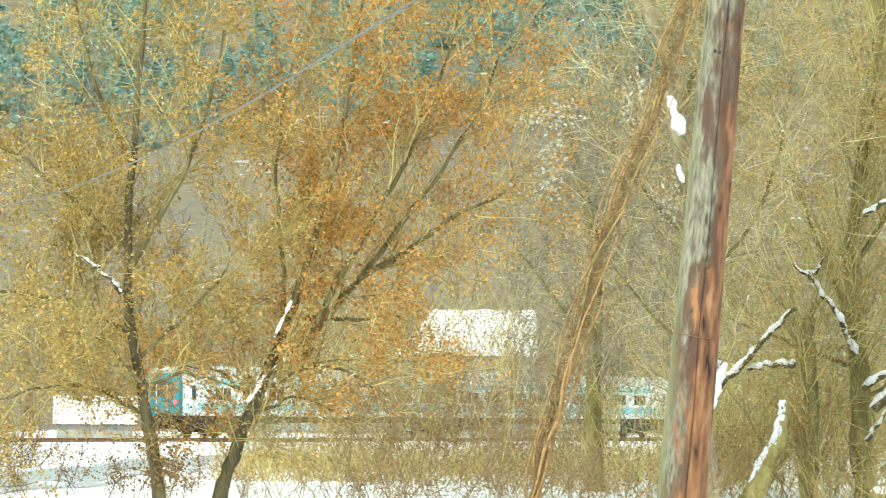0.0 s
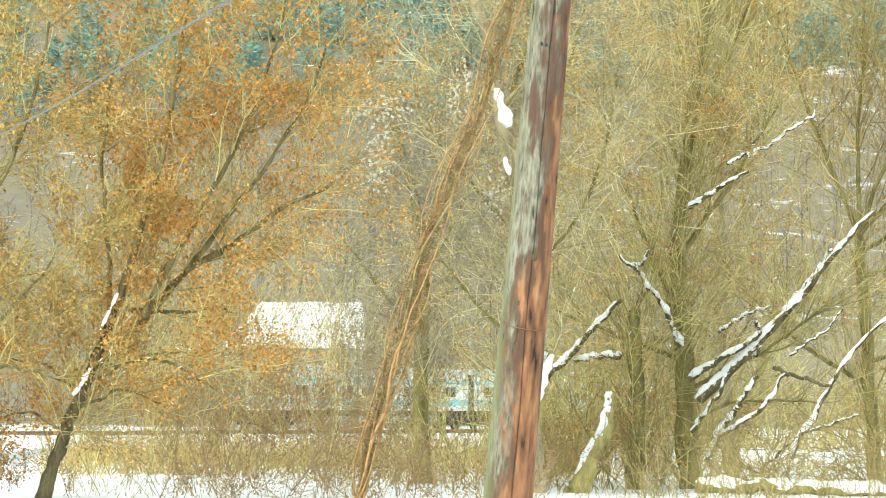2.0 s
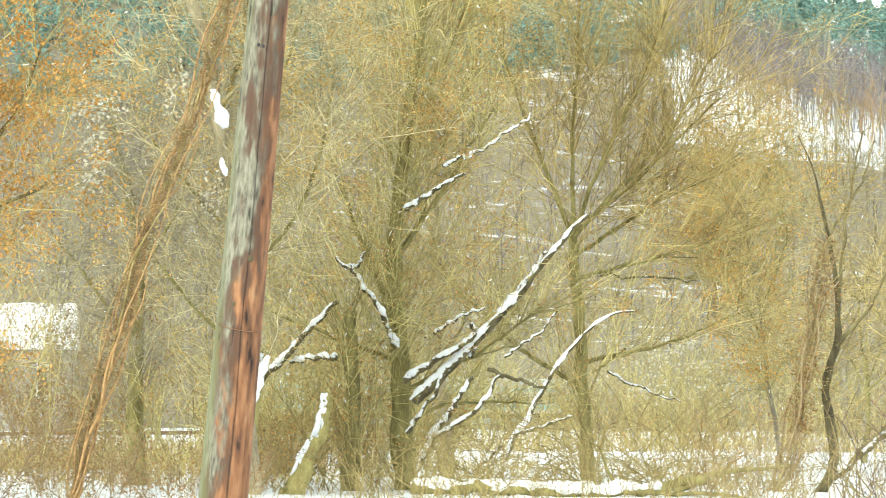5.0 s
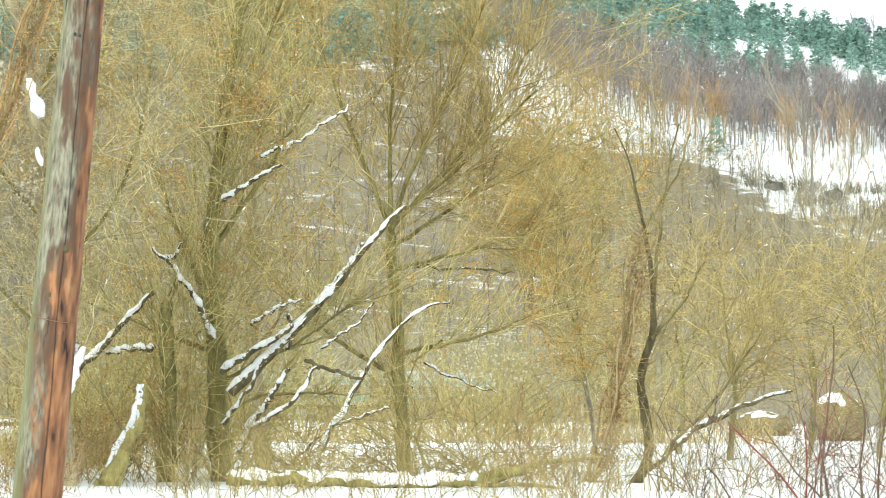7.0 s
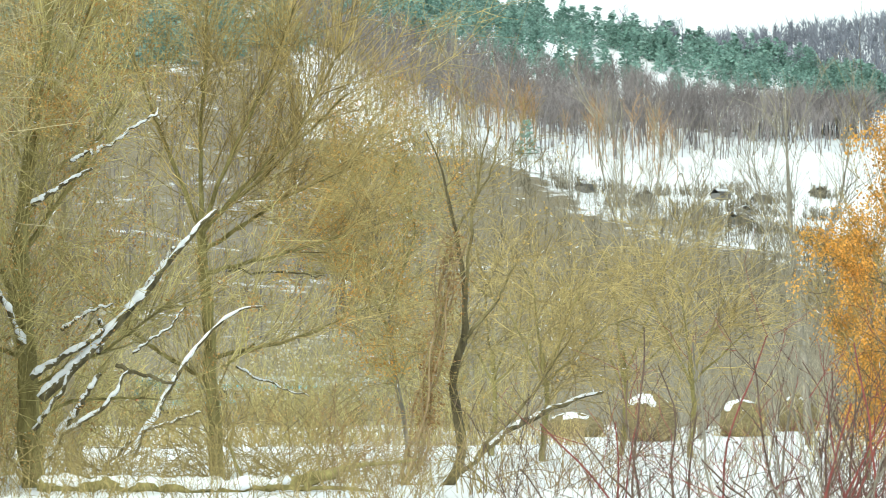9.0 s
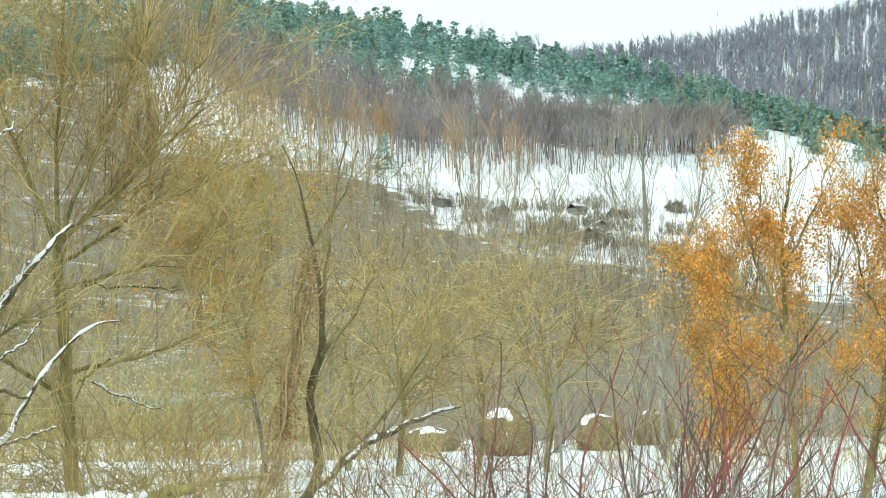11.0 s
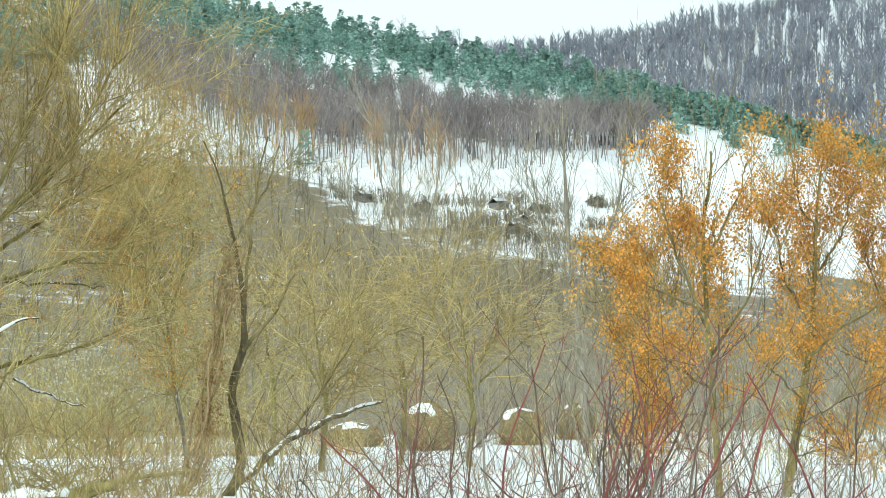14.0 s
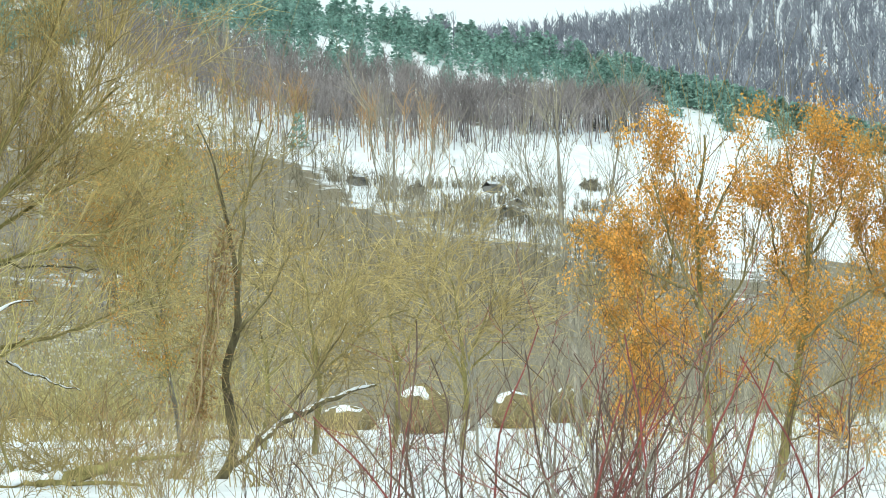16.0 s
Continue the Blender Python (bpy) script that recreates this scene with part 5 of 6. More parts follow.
    brown.outputs[0].default_value = (0.105, 0.055, 0.033, 1)
    wood = mix(dark, wood, brown.outputs[0])
    umber = n.new("ShaderNodeRGB")
    umber.outputs[0].default_value = (0.088, 0.044, 0.026, 1)
    burn = calc("SUBTRACT", calc("MULTIPLY_ADD", patch.outputs[0], 1.0, calc("MULTIPLY", tar.outputs[0], 0.8)), calc("MULTIPLY", calc("ABSOLUTE", calc("SUBTRACT", x, 0.12), 0.0), 0.42))
    wood = mix(ramp(burn, (0.76, (0, 0, 0)), (0.88, (0.7, 0.7, 0.7))), wood, umber.outputs[0])
    pale = ramp(calc("MULTIPLY_ADD", streak.outputs[0], 1.0, calc("MULTIPLY", x, 0.12)), (0.78, (0, 0, 0)), (0.90, (0.5, 0.5, 0.5)))
    cream = n.new("ShaderNodeRGB")
    cream.outputs[0].default_value = (0.52, 0.36, 0.22, 1)
    wood = mix(pale, wood, cream.outputs[0])
    moss = n.new("ShaderNodeRGB")
    moss.outputs[0].default_value = (0.17, 0.18, 0.075, 1)
    edge = calc("MULTIPLY_ADD", sep.outputs[0], -9.0, calc("MULTIPLY_ADD", patch.outputs[0], 0.8, -1.15))
    wood = mix(ramp(edge, (0.1, (0, 0, 0)), (0.45, (0.7, 0.7, 0.7))), wood, moss.outputs[0])
    crack = ramp(streak.outputs[0], (0.30, (0.25, 0.25, 0.25)), (0.36, (1, 1, 1)))
    wood = mix(1.0, wood, crack, "MULTIPLY")
    # the long drying crack
    bend = calc("MULTIPLY_ADD", patch.outputs[0], 0.05, calc("ADD", sep.outputs[0], -0.033))
    split = ramp(calc("ABSOLUTE", bend, 0.0), (0.0022, (0.12, 0.12, 0.12)), (0.0050, (1, 1, 1)))
    wood = mix(1.0, wood, split, "MULTIPLY")
    l.new(wood, b.inputs["Base Color"])
    bp = n.new("ShaderNodeBump")
    bp.inputs["Strength"].default_value, bp.inputs["Distance"].default_value = 0.9, 0.012
    l.new(calc("MULTIPLY_ADD", grain.outputs[0], 0.5, streak.outputs[0]), bp.inputs["Height"])
    l.new(bp.outputs[0], b.inputs["Normal"])
    return m


def utility_pole():
    rng = np.random.default_rng(61)
    low, high = spot(1204, 900, 18), spot(1281, 0, 18)
    lean = (high - low) / (high.z - low.z)
    foot = low - lean * (low.z + 0.3)
    top = low + lean * (6.2 - low.z)
    root = thing("utility_pole", foot, "weathered leaning wooden pole, silver-grey and stripped red-brown", "pole")
    wood = pole_material()
    K, S = 120, 48
    length = (top - foot).length
    axis = np.array([(0, 0, length * t) for t in np.linspace(0, 1, K)])
    R = np.linspace(0.150, 0.096, K)
    w = np.arange(S) * 2 * np.pi / S
    V = np.empty((K, S, 3))
    for k in range(K):
        z = axis[k, 2]
        for s in range(S):
            c, q = math.cos(w[s]), math.sin(w[s])
            f = 0.020 * noise.noise(Vector((c * 2.2, q * 2.2, z * 0.45))) + 0.022 * noise.noise(Vector((c * 7, q * 7, z * 0.5)))
            f -= 0.05 * max(0.0, noise.noise(Vector((c * 11 + 5, q * 11, z * 0.35))) - 0.25)
            V[k, s] = (R[k] * (1 + 2.2 * f) * c, R[k] * (1 + 2.2 * f) * q, z)
    i = np.arange(K * S).reshape(K, S)
    j = np.roll(i, -1, axis=1)
    F = np.stack([i[:-1], j[:-1], j[1:], i[1:]], -1).reshape(-1, 4)
    shaft = part("shaft", mesh("shaft", V.reshape(-1, 3), [F, i[-1:]]), wood, root)
    shaft.rotation_euler = Vector((0, 0, 1)).rotation_difference(top - foot).to_euler()
    # knots, splinters and the wire loop
    for u, v, r in ((1249, 467, 0.020), (1243, 480, 0.012), (1222, 548, 0.012), (1262, 90, 0.009), (1270, 92, 0.008), (1213, 720, 0.014)):
        bm = bmesh.new()
        bmesh.ops.create_icosphere(bm, subdivisions=2, radius=r, matrix=Matrix.Translation(spot(u, v, 17.88) - foot) @ Matrix.Diagonal((1, 0.6, 1.3, 1)))
        part("knot", bm, BARK if r > 0.01 else IRON, root, "dark knot in the wood" if r > 0.01 else "rusted nail head")
    t = (spot(1237, 585, 18).z - foot.z) / (top.z - foot.z)
    c, r = foot.lerp(top, t) - foot, 0.150 - 0.054 * t + 0.006
    ring = np.array([[c.x + r * math.cos(a), c.y + r * math.sin(a), c.z - 0.035 * math.sin(-a) * 1.0 - 0.02 * math.cos(a)] for a in np.linspace(0, 2 * np.pi, 40)])
    part("wire_loop", mesh("wire_loop", *tubes(ring[None], np.full((1, 40), 0.0025), 6)), RUST, root, "thin rusty wire tied round the pole")
    for q in (0.0, 0.35):
        bm = bmesh.new()
        bmesh.ops.create_cone(bm, cap_ends=True, segments=14, radius1=0.035, radius2=0.02, depth=0.09,
                              matrix=Matrix.Translation(foot.lerp(top, 0.93 - q * 0.15) - foot + Vector((-0.14, 0, 0))))
        bmesh.ops.bevel(bm, geom=bm.edges[:], offset=0.006, segments=2, affect="EDGES")
        part("insulator", bm, WHITE_PAINT, root, "white porcelain insulator")
    # cables running down across the valley
    for name, label, ends, r, sag in (("power_cable", "thick grey twisted power cable", ((1268, -338, 18), (735, 0, 21), (440, 186, 26), (300, 264, 32), (120, 345, 45), (-160, 420, 75)), 0.008, 0),
                                      ("telephone_wire", "thin dark wire", ((1262, -190, 18), (690, 20, 24), (520, 130, 28), (330, 230, 34), (60, 340, 48), (-160, 400, 75)), 0.0035, 0)):
        P = resample(np.array([spot(*e) for e in ends]), 60)
        ob = part(name, mesh(name, *tubes(P[None], np.full((1, 60), r), 8)), CABLE, None, label + " running down from the pole")
        ob["category"] = "cable"


utility_pole()


# ---- railway, road and houses ----
TRACK = Vector((27.7, 35.0, 0)).normalized()
TRACK_AT = Vector((-16.75, 188.0, -0.22))
TRACK_TURN = math.degrees(math.atan2(TRACK.y, TRACK.x))
RAIL_Z = 0.52


def along(s, side=0.0, z=0.0):
    """A place s metres along the track and side metres to its left."""
    return TRACK_AT + TRACK * s + Vector((-TRACK.y, TRACK.x, 0)) * side + Vector((0, 0, z))


def prism(profile, s0, s1, n=2):
    """A bar along the track's own x axis with the profile (side, z)."""
    bm = bmesh.new()
    rows = [[bm.verts.new((s0 + (s1 - s0) * k / (n - 1), y, z)) for y, z in profile] for k in range(n)]
    for a, b in zip(rows, rows[1:]):
        for i in range(len(profile)):
            j = (i + 1) % len(profile)
            bm.faces.new((a[i], a[j], b[j], b[i]))
    bm.faces.new(rows[0][::-1])
    bm.faces.new(rows[-1])
    bmesh.ops.recalc_face_normals(bm, faces=bm.faces[:])
    return bm


def railway():
    m = pose(*TRACK_AT, 0, 0, TRACK_TURN)
    bank = prism([(-3.4, -0.2), (-2.0, 0.30), (2.0, 0.30), (3.4, -0.2)], -160, 200, 120)
    for v in bm_inner(bank):
        v.co += Vector((0, random.uniform(-0.08, 0.08), random.uniform(-0.05, 0.05)))
    ob = part("railway_embankment", bank, SNOW_FIELD, None, "low snowy railway embankment", "structure")
    ob["category"], ob.matrix_basis = "embankment", m
    track = thing("railway_track", TRACK_AT, "rusty railway track on the snowy bank", "railway", turn=TRACK_TURN)
    for y in (-0.75, 0.75):
        part("rail", prism([(y - 0.07, 0.36), (y + 0.07, 0.36), (y + 0.035, 0.40), (y + 0.035, 0.52), (y - 0.035, 0.52), (y - 0.035, 0.40)], -160, 200), RUST, track)
    sleeper = bpy.data.meshes.new("sleeper")
    bm = slab(-0.13, -1.25, 0.26, 0.13, 1.25, 0.37, 0.02)
    bm.to_mesh(sleeper)
    bm.free()
    sleeper.materials.append(BOARDS)
    for k in range(180):
        ob = new("sleeper", sleeper)
        ob.parent, ob.location = track, (-55 + k * 0.65, 0, 0)


def bm_inner(bm):
    return [v for v in bm.verts if v.co.z > 0]


railway()


def railcar():
    """A railcar in the train's own space: x ahead, its tail at x = 0, z from the rail head."""
    root = thing("railcar", along(0, 0, RAIL_Z), "white, teal and light blue diesel railcar with red tail lamps", "train", turn=TRACK_TURN)
    W, L = 1.4, 52.0
    body_profile = [(-W, 0.95), (-W, 3.1), (-W + 0.10, 3.45), (W - 0.10, 3.45), (W, 3.1), (W, 0.95)]
    part("body", prism(body_profile, 0.35, L - 0.35), WHITE_PAINT, root)
    part("roof", prism([(-W + 0.06, 3.40), (-W + 0.3, 3.78), (-0.6, 3.95), (0.6, 3.95), (W - 0.3, 3.78), (W - 0.06, 3.40)], 0.25, L - 0.25), ROOF_GREY, root, "pale grey rounded roof")
    for s in (-1, 1):
        y = s * (W + 0.006)
        part("upper_band", slab(2.2, min(y, y - s * 0.03), 2.80, L - 2.2, max(y, y - s * 0.03), 3.12), SKY_PAINT, root, "light blue stripe under the roof")
        part("lower_band", slab(0.4, min(y, y - s * 0.03), 1.30, L - 0.4, max(y, y - s * 0.03), 1.72), SKY_PAINT, root, "light blue stripe below the windows")
        for k in range(19):
            x = 3.1 + k * 2.44
            if 23.9 < x < 26.8:
                continue
            win = part("window", slab(x, min(y, y - s * 0.05), 1.85, x + 1.5, max(y + s * 0.012, y - s * 0.05), 2.70, 0.03), WHITE_PAINT, root, "window with a pale frame")
            for q in (0.08, 0.80):
                yy = y + s * 0.014
                part("pane", slab(x + q, min(yy, yy - s * 0.03), 1.93, x + q + 0.62, max(yy, yy - s * 0.03), 2.62), GLASS, win)
        for x in (0.85, L - 1.65):
            yy = y + s * 0.012
            door = part("door", slab(x, min(yy, y - s * 0.05), 1.00, x + 0.85, max(yy, y - s * 0.05), 2.95, 0.02), WHITE_PAINT, root, "white cab door")
            part("pane", slab(x + 0.25, min(yy, yy + s * 0.012), 1.9, x + 0.6, max(yy, yy + s * 0.012), 2.75), GLASS, door)
        part("skirt", slab(6.5, min(s * 1.25, s * 1.32), 0.45, 22, max(s * 1.25, s * 1.32), 0.95), ROOF_GREY, root, "grey underframe skirt")
        part("skirt", slab(30, min(s * 1.25, s * 1.32), 0.45, L - 6.5, max(s * 1.25, s * 1.32), 0.95), ROOF_GREY, root, "grey underframe skirt")
    # gangway between the two cars
    part("gangway", slab(25.65, -1.42, 0.85, 26.35, 1.42, 3.5, 0.05), IRON, root, "dark folded gangway")
    for x, s in ((0.0, 1), (L, -1)):
        bm = prism([(-W, 0.95), (-W, 2.9), (-W + 0.15, 3.5), (W - 0.15, 3.5), (W, 2.9), (W, 0.95)], min(x, x + s * 0.5), max(x, x + s * 0.5))
        end = part("cab_end", bm, TEAL, root, "teal cab end")
        o = x - s * 0.012
        part("windscreen", slab(min(o, o + s * 0.06), -1.0, 2.05, max(o, o + s * 0.06), 1.0, 2.95, 0.02), GLASS, end, "dark windscreen")
        for y in (-0.46, 0.40):
            part("door_post", slab(min(o - s * 0.02, o + s * 0.05), y, 1.05, max(o - s * 0.02, o + s * 0.05), y + 0.07, 3.05, 0.01), WHITE_PAINT, end, "white post of the gangway door")
        part("gangway_door", slab(min(o - s * 0.004, o + s * 0.05), -0.38, 1.05, max(o - s * 0.004, o + s * 0.05), 0.39, 2.02, 0.01), TEAL, end, "teal gangway door")
        for y in (-W - 0.012, W - 0.20):
            a0 = x + s * 0.30
            part("corner_pillar", slab(min(a0, a0 + s * 0.42), y, 0.95, max(a0, a0 + s * 0.42), y + 0.212, 3.32, 0.02), WHITE_PAINT, end, "cream corner pillar")
        for y in (-1.1, 1.1):
            bm = bmesh.new()
            bmesh.ops.create_cone(bm, cap_ends=True, segments=16, radius1=0.13, radius2=0.11, depth=0.08,
                                  matrix=Matrix.Translation((x - s * 0.03, y, 1.75)) @ Euler((0, math.pi / 2, 0)).to_matrix().to_4x4())
            part("tail_lamp" if s > 0 else "head_lamp", bm, RED_LAMP if s > 0 else WHITE_PAINT, end, "glowing red tail lamp" if s > 0 else "white head lamp")
            bm = bmesh.new()
            bmesh.ops.create_cone(bm, cap_ends=True, segments=14, radius1=0.2, radius2=0.2, depth=0.06,
                                  matrix=Matrix.Translation((x - s * 0.45, y * 0.9, 0.98)) @ Euler((0, math.pi / 2, 0)).to_matrix().to_4x4())
            box(bm, min(x - s * 0.45, x), y * 0.9 - 0.06, 0.92, max(x - s * 0.45, x), y * 0.9 + 0.06, 1.04)
            part("buffer", bm, IRON, end, "dark iron buffer")
        part("coupling", slab(min(x - s * 0.3, x + s * 0.4), -0.9, 0.42, max(x - s * 0.3, x + s * 0.4), 0.9, 0.80, 0.05), IRON, end, "dark coupling beam")
    bm = slab(0.6, -1.1, 0.55, L - 0.6, 1.1, 1.36)
    part("underframe", bm, IRON, root, "dark underframe")
    wheel = bpy.data.meshes.new("wheelset")
    bm = bmesh.new()
    rot = Euler((math.pi / 2, 0, 0)).to_matrix().to_4x4()
    for y in (-0.75, 0.75):
        bmesh.ops.create_cone(bm, cap_ends=True, segments=28, radius1=0.42, radius2=0.42, depth=0.12, matrix=Matrix.Translation((0, y, 0)) @ rot)
        for a in range(6):
            c = Vector((0.26 * math.cos(a * math.pi / 3), y + (0.07 if y > 0 else -0.07), 0.26 * math.sin(a * math.pi / 3)))
            bmesh.ops.create_cube(bm, size=0.09, matrix=Matrix.Translation(c))
    bmesh.ops.create_cone(bm, cap_ends=True, segments=12, radius1=0.08, radius2=0.08, depth=1.5, matrix=rot)
    bm.to_mesh(wheel)
    bm.free()
    wheel.materials.append(IRON)
    wheels = []
    for x in (3.0, 5.4, 24.8, 27.2, L - 5.4, L - 3.0):
        ob = new("wheelset", wheel)
        ob.parent, ob.location = root, (x, 0, 0.42)
        wheels.append(ob)
    for x in (4.2, 26.0, L - 4.2):
        for s in (-1, 1):
            part("bogie_frame", slab(x - 1.7, s * 1.0 - 0.06, 0.36, x + 1.7, s * 1.0 + 0.06, 0.62, 0.03), IRON, root, "dark bogie side frame")
    # the car body rides on its springs above the wheels
    for ob in root.children:
        if ob.name.split(".")[0] not in ("wheelset", "bogie_frame", "underframe", "skirt"):
            ob.location.z += 0.38
    return root, wheels


RAILCAR, WHEELS = railcar()


def house(name, label, d, u0, u1, v_ridge, v_eave, depth, wall_mat, windows=3, hip=0.0):
    """A low building with a snowy gabled roof, long side to the viewer."""
    a, b = spot(u0, v_eave, d), spot(u1, v_eave, d)
    c = (a + b) / 2
    g = float(ground_z(c.x, c.y)) - 0.2
    w, eave = (b - a).length, c.z - g
    ridge = spot(u0, v_ridge, d).z + 0.0 - g
    root = thing(name, (c.x, c.y + depth / 2, g), label, "building", turn=math.degrees(math.atan2((b - a).y, (b - a).x)))
    part("wall", slab(-w / 2 + 0.3, -depth / 2 + 0.3, 0, w / 2 - 0.3, depth / 2 - 0.3, eave), wall_mat, root)
    h = depth / 2
    for nm, t, m, lab in (("roof", 0.0, BOARDS, "dark roof boards"), ("roof_snow", 0.10, SNOW, "thick snow on the roof")):
        bm = bmesh.new()
        lo, hi = 0.04 if t else 0.0, 0.28 if t else 0.10
        prof = [(-h - 0.1, eave + lo), (0, ridge + lo), (h + 0.1, eave + lo), (h + 0.1, eave + hi), (0, ridge + hi), (-h - 0.1, eave + hi)]
        n = 14
        rows = [[bm.verts.new((-w / 2 + (w * k / (n - 1) if y else hip * w + w * (1 - hip) * k / (n - 1)), y, z + (random.uniform(-0.04, 0.04) if t else 0))) for y, z in prof] for k in range(n)]
        for p, q in zip(rows, rows[1:]):
            for i in range(6):
                bm.faces.new((p[i], p[(i + 1) % 6], q[(i + 1) % 6], q[i]))
        bm.faces.new(rows[0][::-1]), bm.faces.new(rows[-1])
        bmesh.ops.recalc_face_normals(bm, faces=bm.faces[:])
        part(nm, bm, m, root, lab)
    for k in range(windows):
        x = -w / 2 + w * (k + 0.5) / windows
        y = -depth / 2 + 0.3
        win = part("window", slab(x - 0.45, y - 0.05, eave * 0.4, x + 0.45, y + 0.02, eave * 0.85, 0.01), WHITE_PAINT, root, "small white-framed window")
        part("pane", slab(x - 0.36, y - 0.062, eave * 0.45, x + 0.36, y - 0.03, eave * 0.8), GLASS, win)
    return root


def buildings():
    house("farmhouse", "low grey house under a thick snowy roof beyond the railway", 246, 700, 950, 552, 632, 7.0, PLASTER, 2, 0.27)
    house("shed", "low dark shed under a snowy roof beside the railway", 215, 92, 240, 712, 757, 4.0, PLASTER, 0)
    for u, v, s in ((2603, 366, 1.0), (2909, 362, 1.1), (2780, 395, 0.8), (2740, 365, 1.0), (2812, 372, 0.9), (2770, 408, 1.0), (2500, 350, 0.9)):
        b = (u - 784) * UNIT
        r = hill_r(math.degrees(b), v + 8)
        w = 14 * s * r * UNIT
        root = thing("hillside_hut", (r * math.sin(b), r * math.cos(b), float(ground_z(r * math.sin(b), r * math.cos(b))) - 0.35),
                     "tiny dark wooden hut on the snowy hillside", "hut", "hillside huts", turn=-math.degrees(b) + 65 * (u % 3) - 20)
        part("wall", slab(-w, -1.2, -0.6, w, 1.2, 1.3), SLATE, root)
        for nm, up, m, lab in (("roof", 0.0, SLATE, "dark weathered roof"), ("roof_snow", 0.12, SNOW, "snow along the roof ridge")):
            bm = bmesh.new()
            half, e = (1.55, 1.05) if not up else (0.85, 1.55 + up)
            rows = [[bm.verts.new((x, -half, e)), bm.verts.new((x, 0, 2.15 + up)), bm.verts.new((x, half, e))] for x in (-w * 1.12, w * 1.12)]
            bm.faces.new((rows[0][0], rows[0][1], rows[1][1], rows[1][0]))
            bm.faces.new((rows[0][1], rows[0][2], rows[1][2], rows[1][1]))
            bmesh.ops.solidify(bm, geom=bm.faces[:], thickness=0.12)
            bmesh.ops.recalc_face_normals(bm, faces=bm.faces[:])
            part(nm, bm, m, root, lab)


buildings()


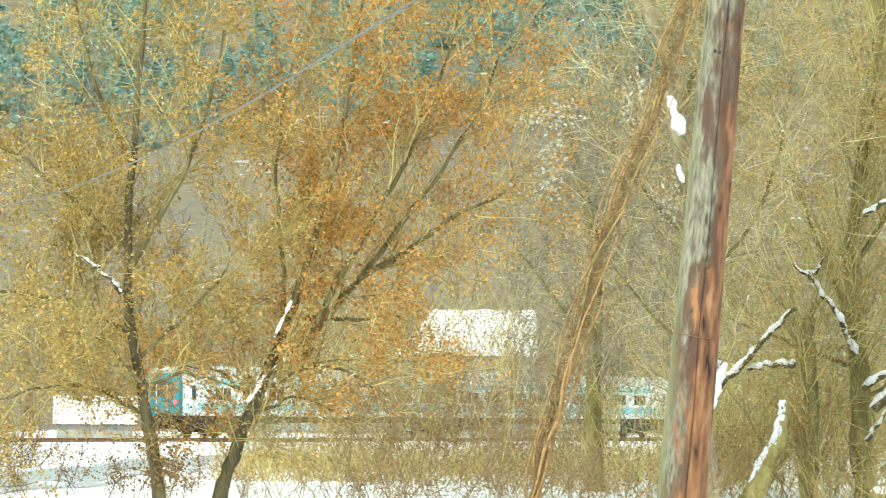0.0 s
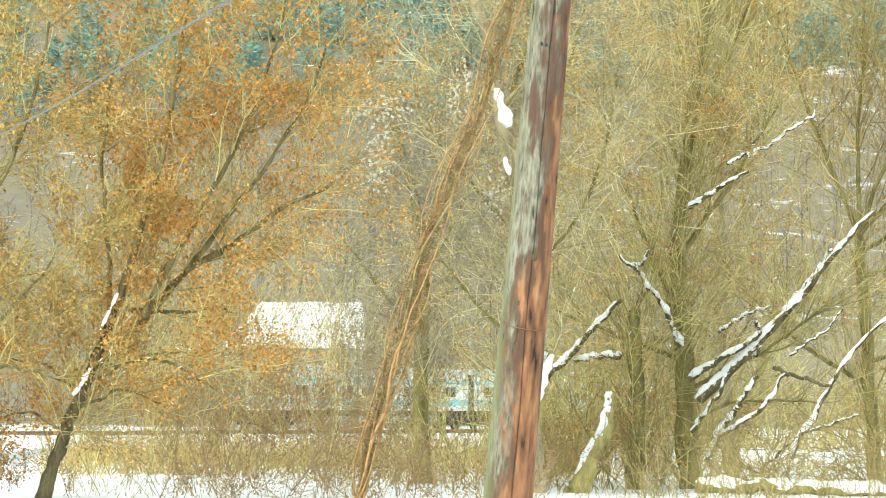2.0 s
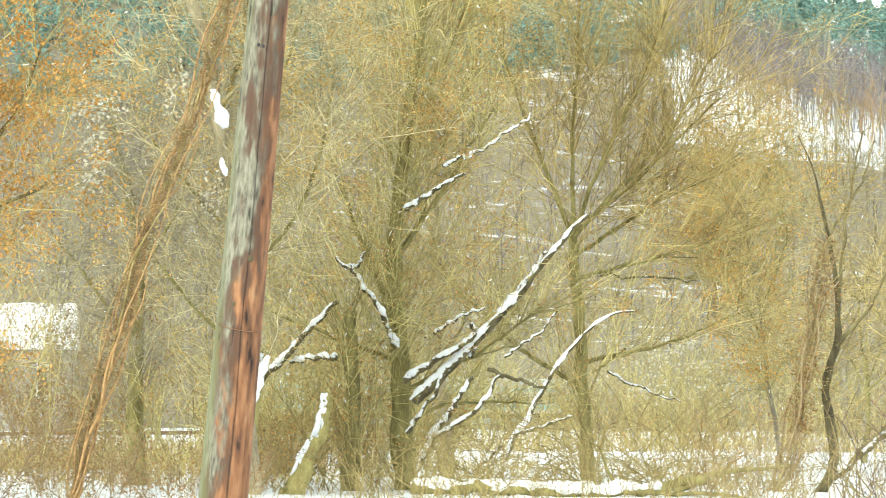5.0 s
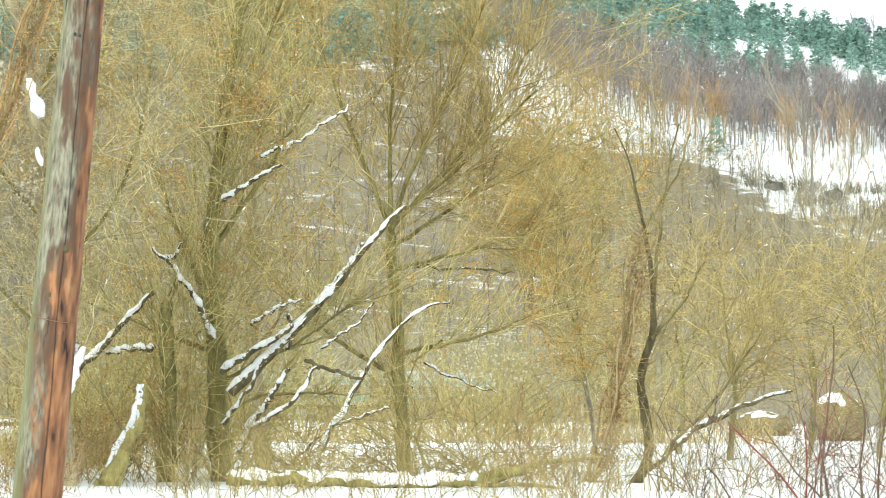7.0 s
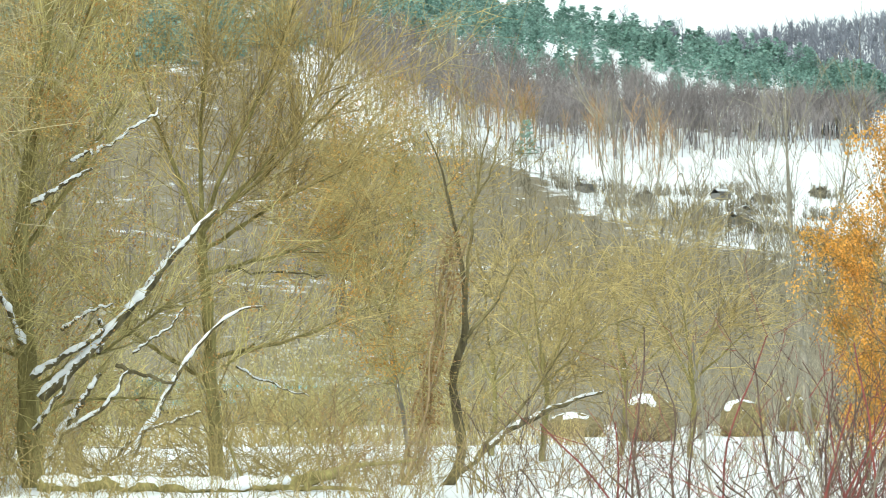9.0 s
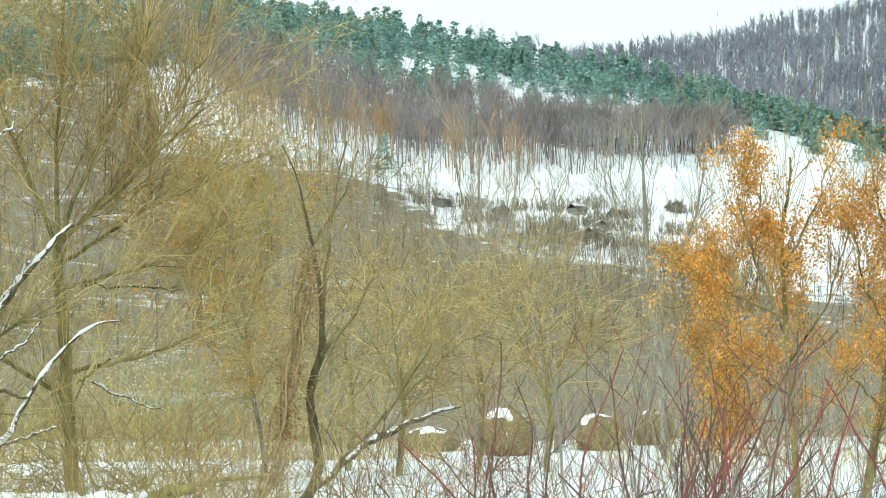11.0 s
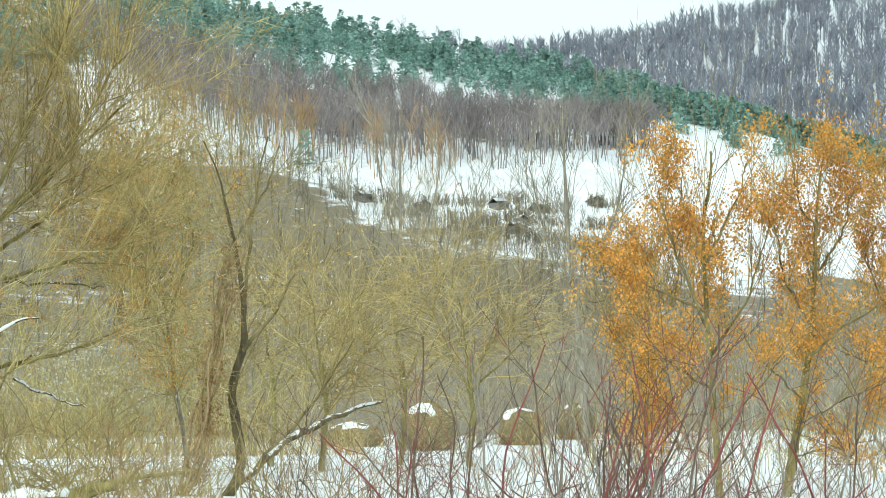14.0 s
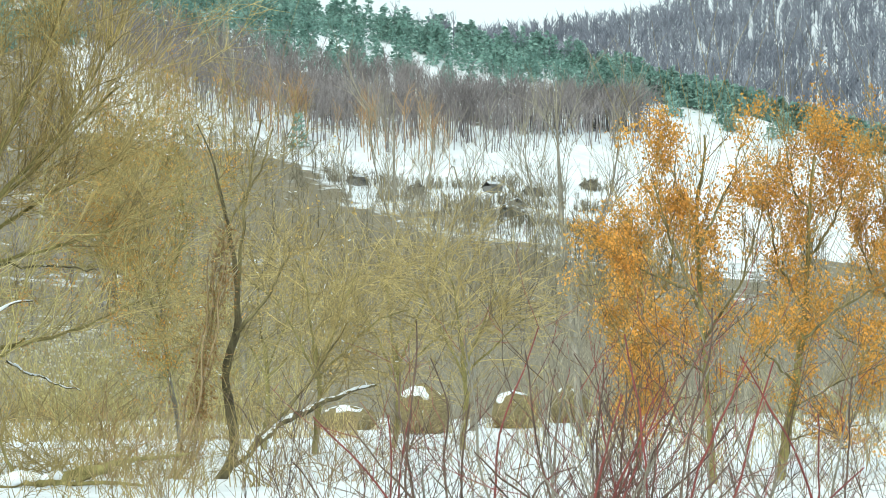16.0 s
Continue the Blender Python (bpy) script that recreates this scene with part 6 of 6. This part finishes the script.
def haystacks():
    rng = np.random.default_rng(71)
    for u, v, w, h in ((2612, 800, 46, 78), (2775, 792, 40, 60), (2872, 785, 32, 58), (2480, 792, 50, 40), (3330, 780, 30, 50), (2290, 780, 34, 44)):
        d = 1.6 / ((v - HORIZON) * UNIT)
        p = spot(u, v, d)
        z = float(ground_z(p.x, p.y))
        root = thing("haystack", (p.x, p.y, z), "rounded brown haystack capped with snow on the field", "haystack", "haystacks")
        r, hh = w * d * UNIT, h * d * UNIT
        bm = bmesh.new()
        bmesh.ops.create_icosphere(bm, subdivisions=4, radius=1)
        for q in bm.verts:
            c = q.co
            f = 1 + 0.10 * noise.noise(c * 2.3 + Vector((u, 0, 0))) + 0.05 * noise.noise(c * 7)
            side = (1 - abs(c.z) ** 3)
            q.co = Vector((c.x * r * f * (1.05 if c.z < 0.5 else 1), c.y * r * f, max(0.0, (c.z * 0.62 + 0.45) * hh * f)))
        part("hay", bm, HAY, root)
        bm = bmesh.new()
        bmesh.ops.create_icosphere(bm, subdivisions=4, radius=1)
        for q in bm.verts:
            c = q.co
            f = 1 + 0.12 * noise.noise(c * 2.5 + Vector((u, 3, 0)))
            lop = 1 + 0.45 * noise.noise(c * 1.6 + Vector((0, u, 7)))
            q.co = Vector((c.x * r * 0.66 * lop - 0.12 * r, c.y * r * 0.66 * lop, hh * (0.82 + 0.28 * max(c.z, -0.35) * f)))
        part("snow_cap", bm, SNOW, root, "cap of snow")
        S = np.array([[[r * math.cos(a), r * math.sin(a), 0.02]] for a in rng.uniform(0, 6.28, 160)]) * rng.uniform(0.9, 1.3, (160, 1, 1))
        P = np.concatenate([S, S + rng.normal(0, 0.12, S.shape) + (0, 0, 0.2), S + rng.normal(0, 0.2, S.shape) + (0, 0, 0.32)], 1)
        part("loose_straw", mesh("loose_straw", *tubes(P, thin(P, 0.012, 0.006), 3)), GRASS_DRY, root, kind="stuff")


haystacks()


def road():
    """A cleared lane crossing the valley floor, with low snow banks."""
    line = [(-16.0, 36.0), (-10.6, 58.0), (-9.95, 70.0), (-9.5, 90.0), (-8.7, 103.0), (-7.2, 122.0)]
    P = resample(np.array([(x, y, 0.0) for x, y in line]), 40)
    T = unit(np.gradient(P, axis=0))
    N = np.stack([-T[:, 1], T[:, 0], np.zeros(40)], 1)
    rows = [P + N * o for o in (-1.5, -0.5, 0.5, 1.5)]
    V = np.concatenate(rows)
    V[:, 2] = ground_z(V[:, 0], V[:, 1]) + 0.09
    i = np.arange(160).reshape(4, 40)
    F = np.stack([i[:-1, :-1], i[:-1, 1:], i[1:, 1:], i[1:, :-1]], -1).reshape(-1, 4)
    ob = part("road", mesh("road", V, F[:, ::-1]), ASPHALT, None, "wet grey lane cleared of snow", "structure")
    ob["category"] = "road"
    rng = np.random.default_rng(81)
    for o in (-1.65, 1.65):
        Q = P + N * o
        Q[:, 2] = ground_z(Q[:, 0], Q[:, 1]) + 0.05
        R = np.full(40, 0.09) + rng.normal(0, 0.02, 40)
        V, F = tubes(Q[None], R[None], 10)
        V += rng.normal(0, 0.03, V.shape)
        ob = part("snow_bank", mesh("snow_bank", V, F), SNOW, None, "ploughed ridge of snow beside the lane", "structure")
        ob["category"] = "snow"


road()


def motions():
    speed = math.hypot(27.7, 35.0) / 4.0
    walk(RAILCAR, [(t, pose(*along(speed * t, 0, RAIL_Z), 0, 0, TRACK_TURN)) for t in (0.0, 4.0, 8.0, 12.0, 16.0)])
    for ob in WHEELS:
        at, turn = Matrix.Translation(ob.location), math.degrees(speed / 0.42) / FPS
        rows = [(k / FPS, at @ pose(0, 0, 0, 0, turn * k, 0)) for k in range(int(16.0 * FPS) + 1)]
        walk(ob, rows)


motions()
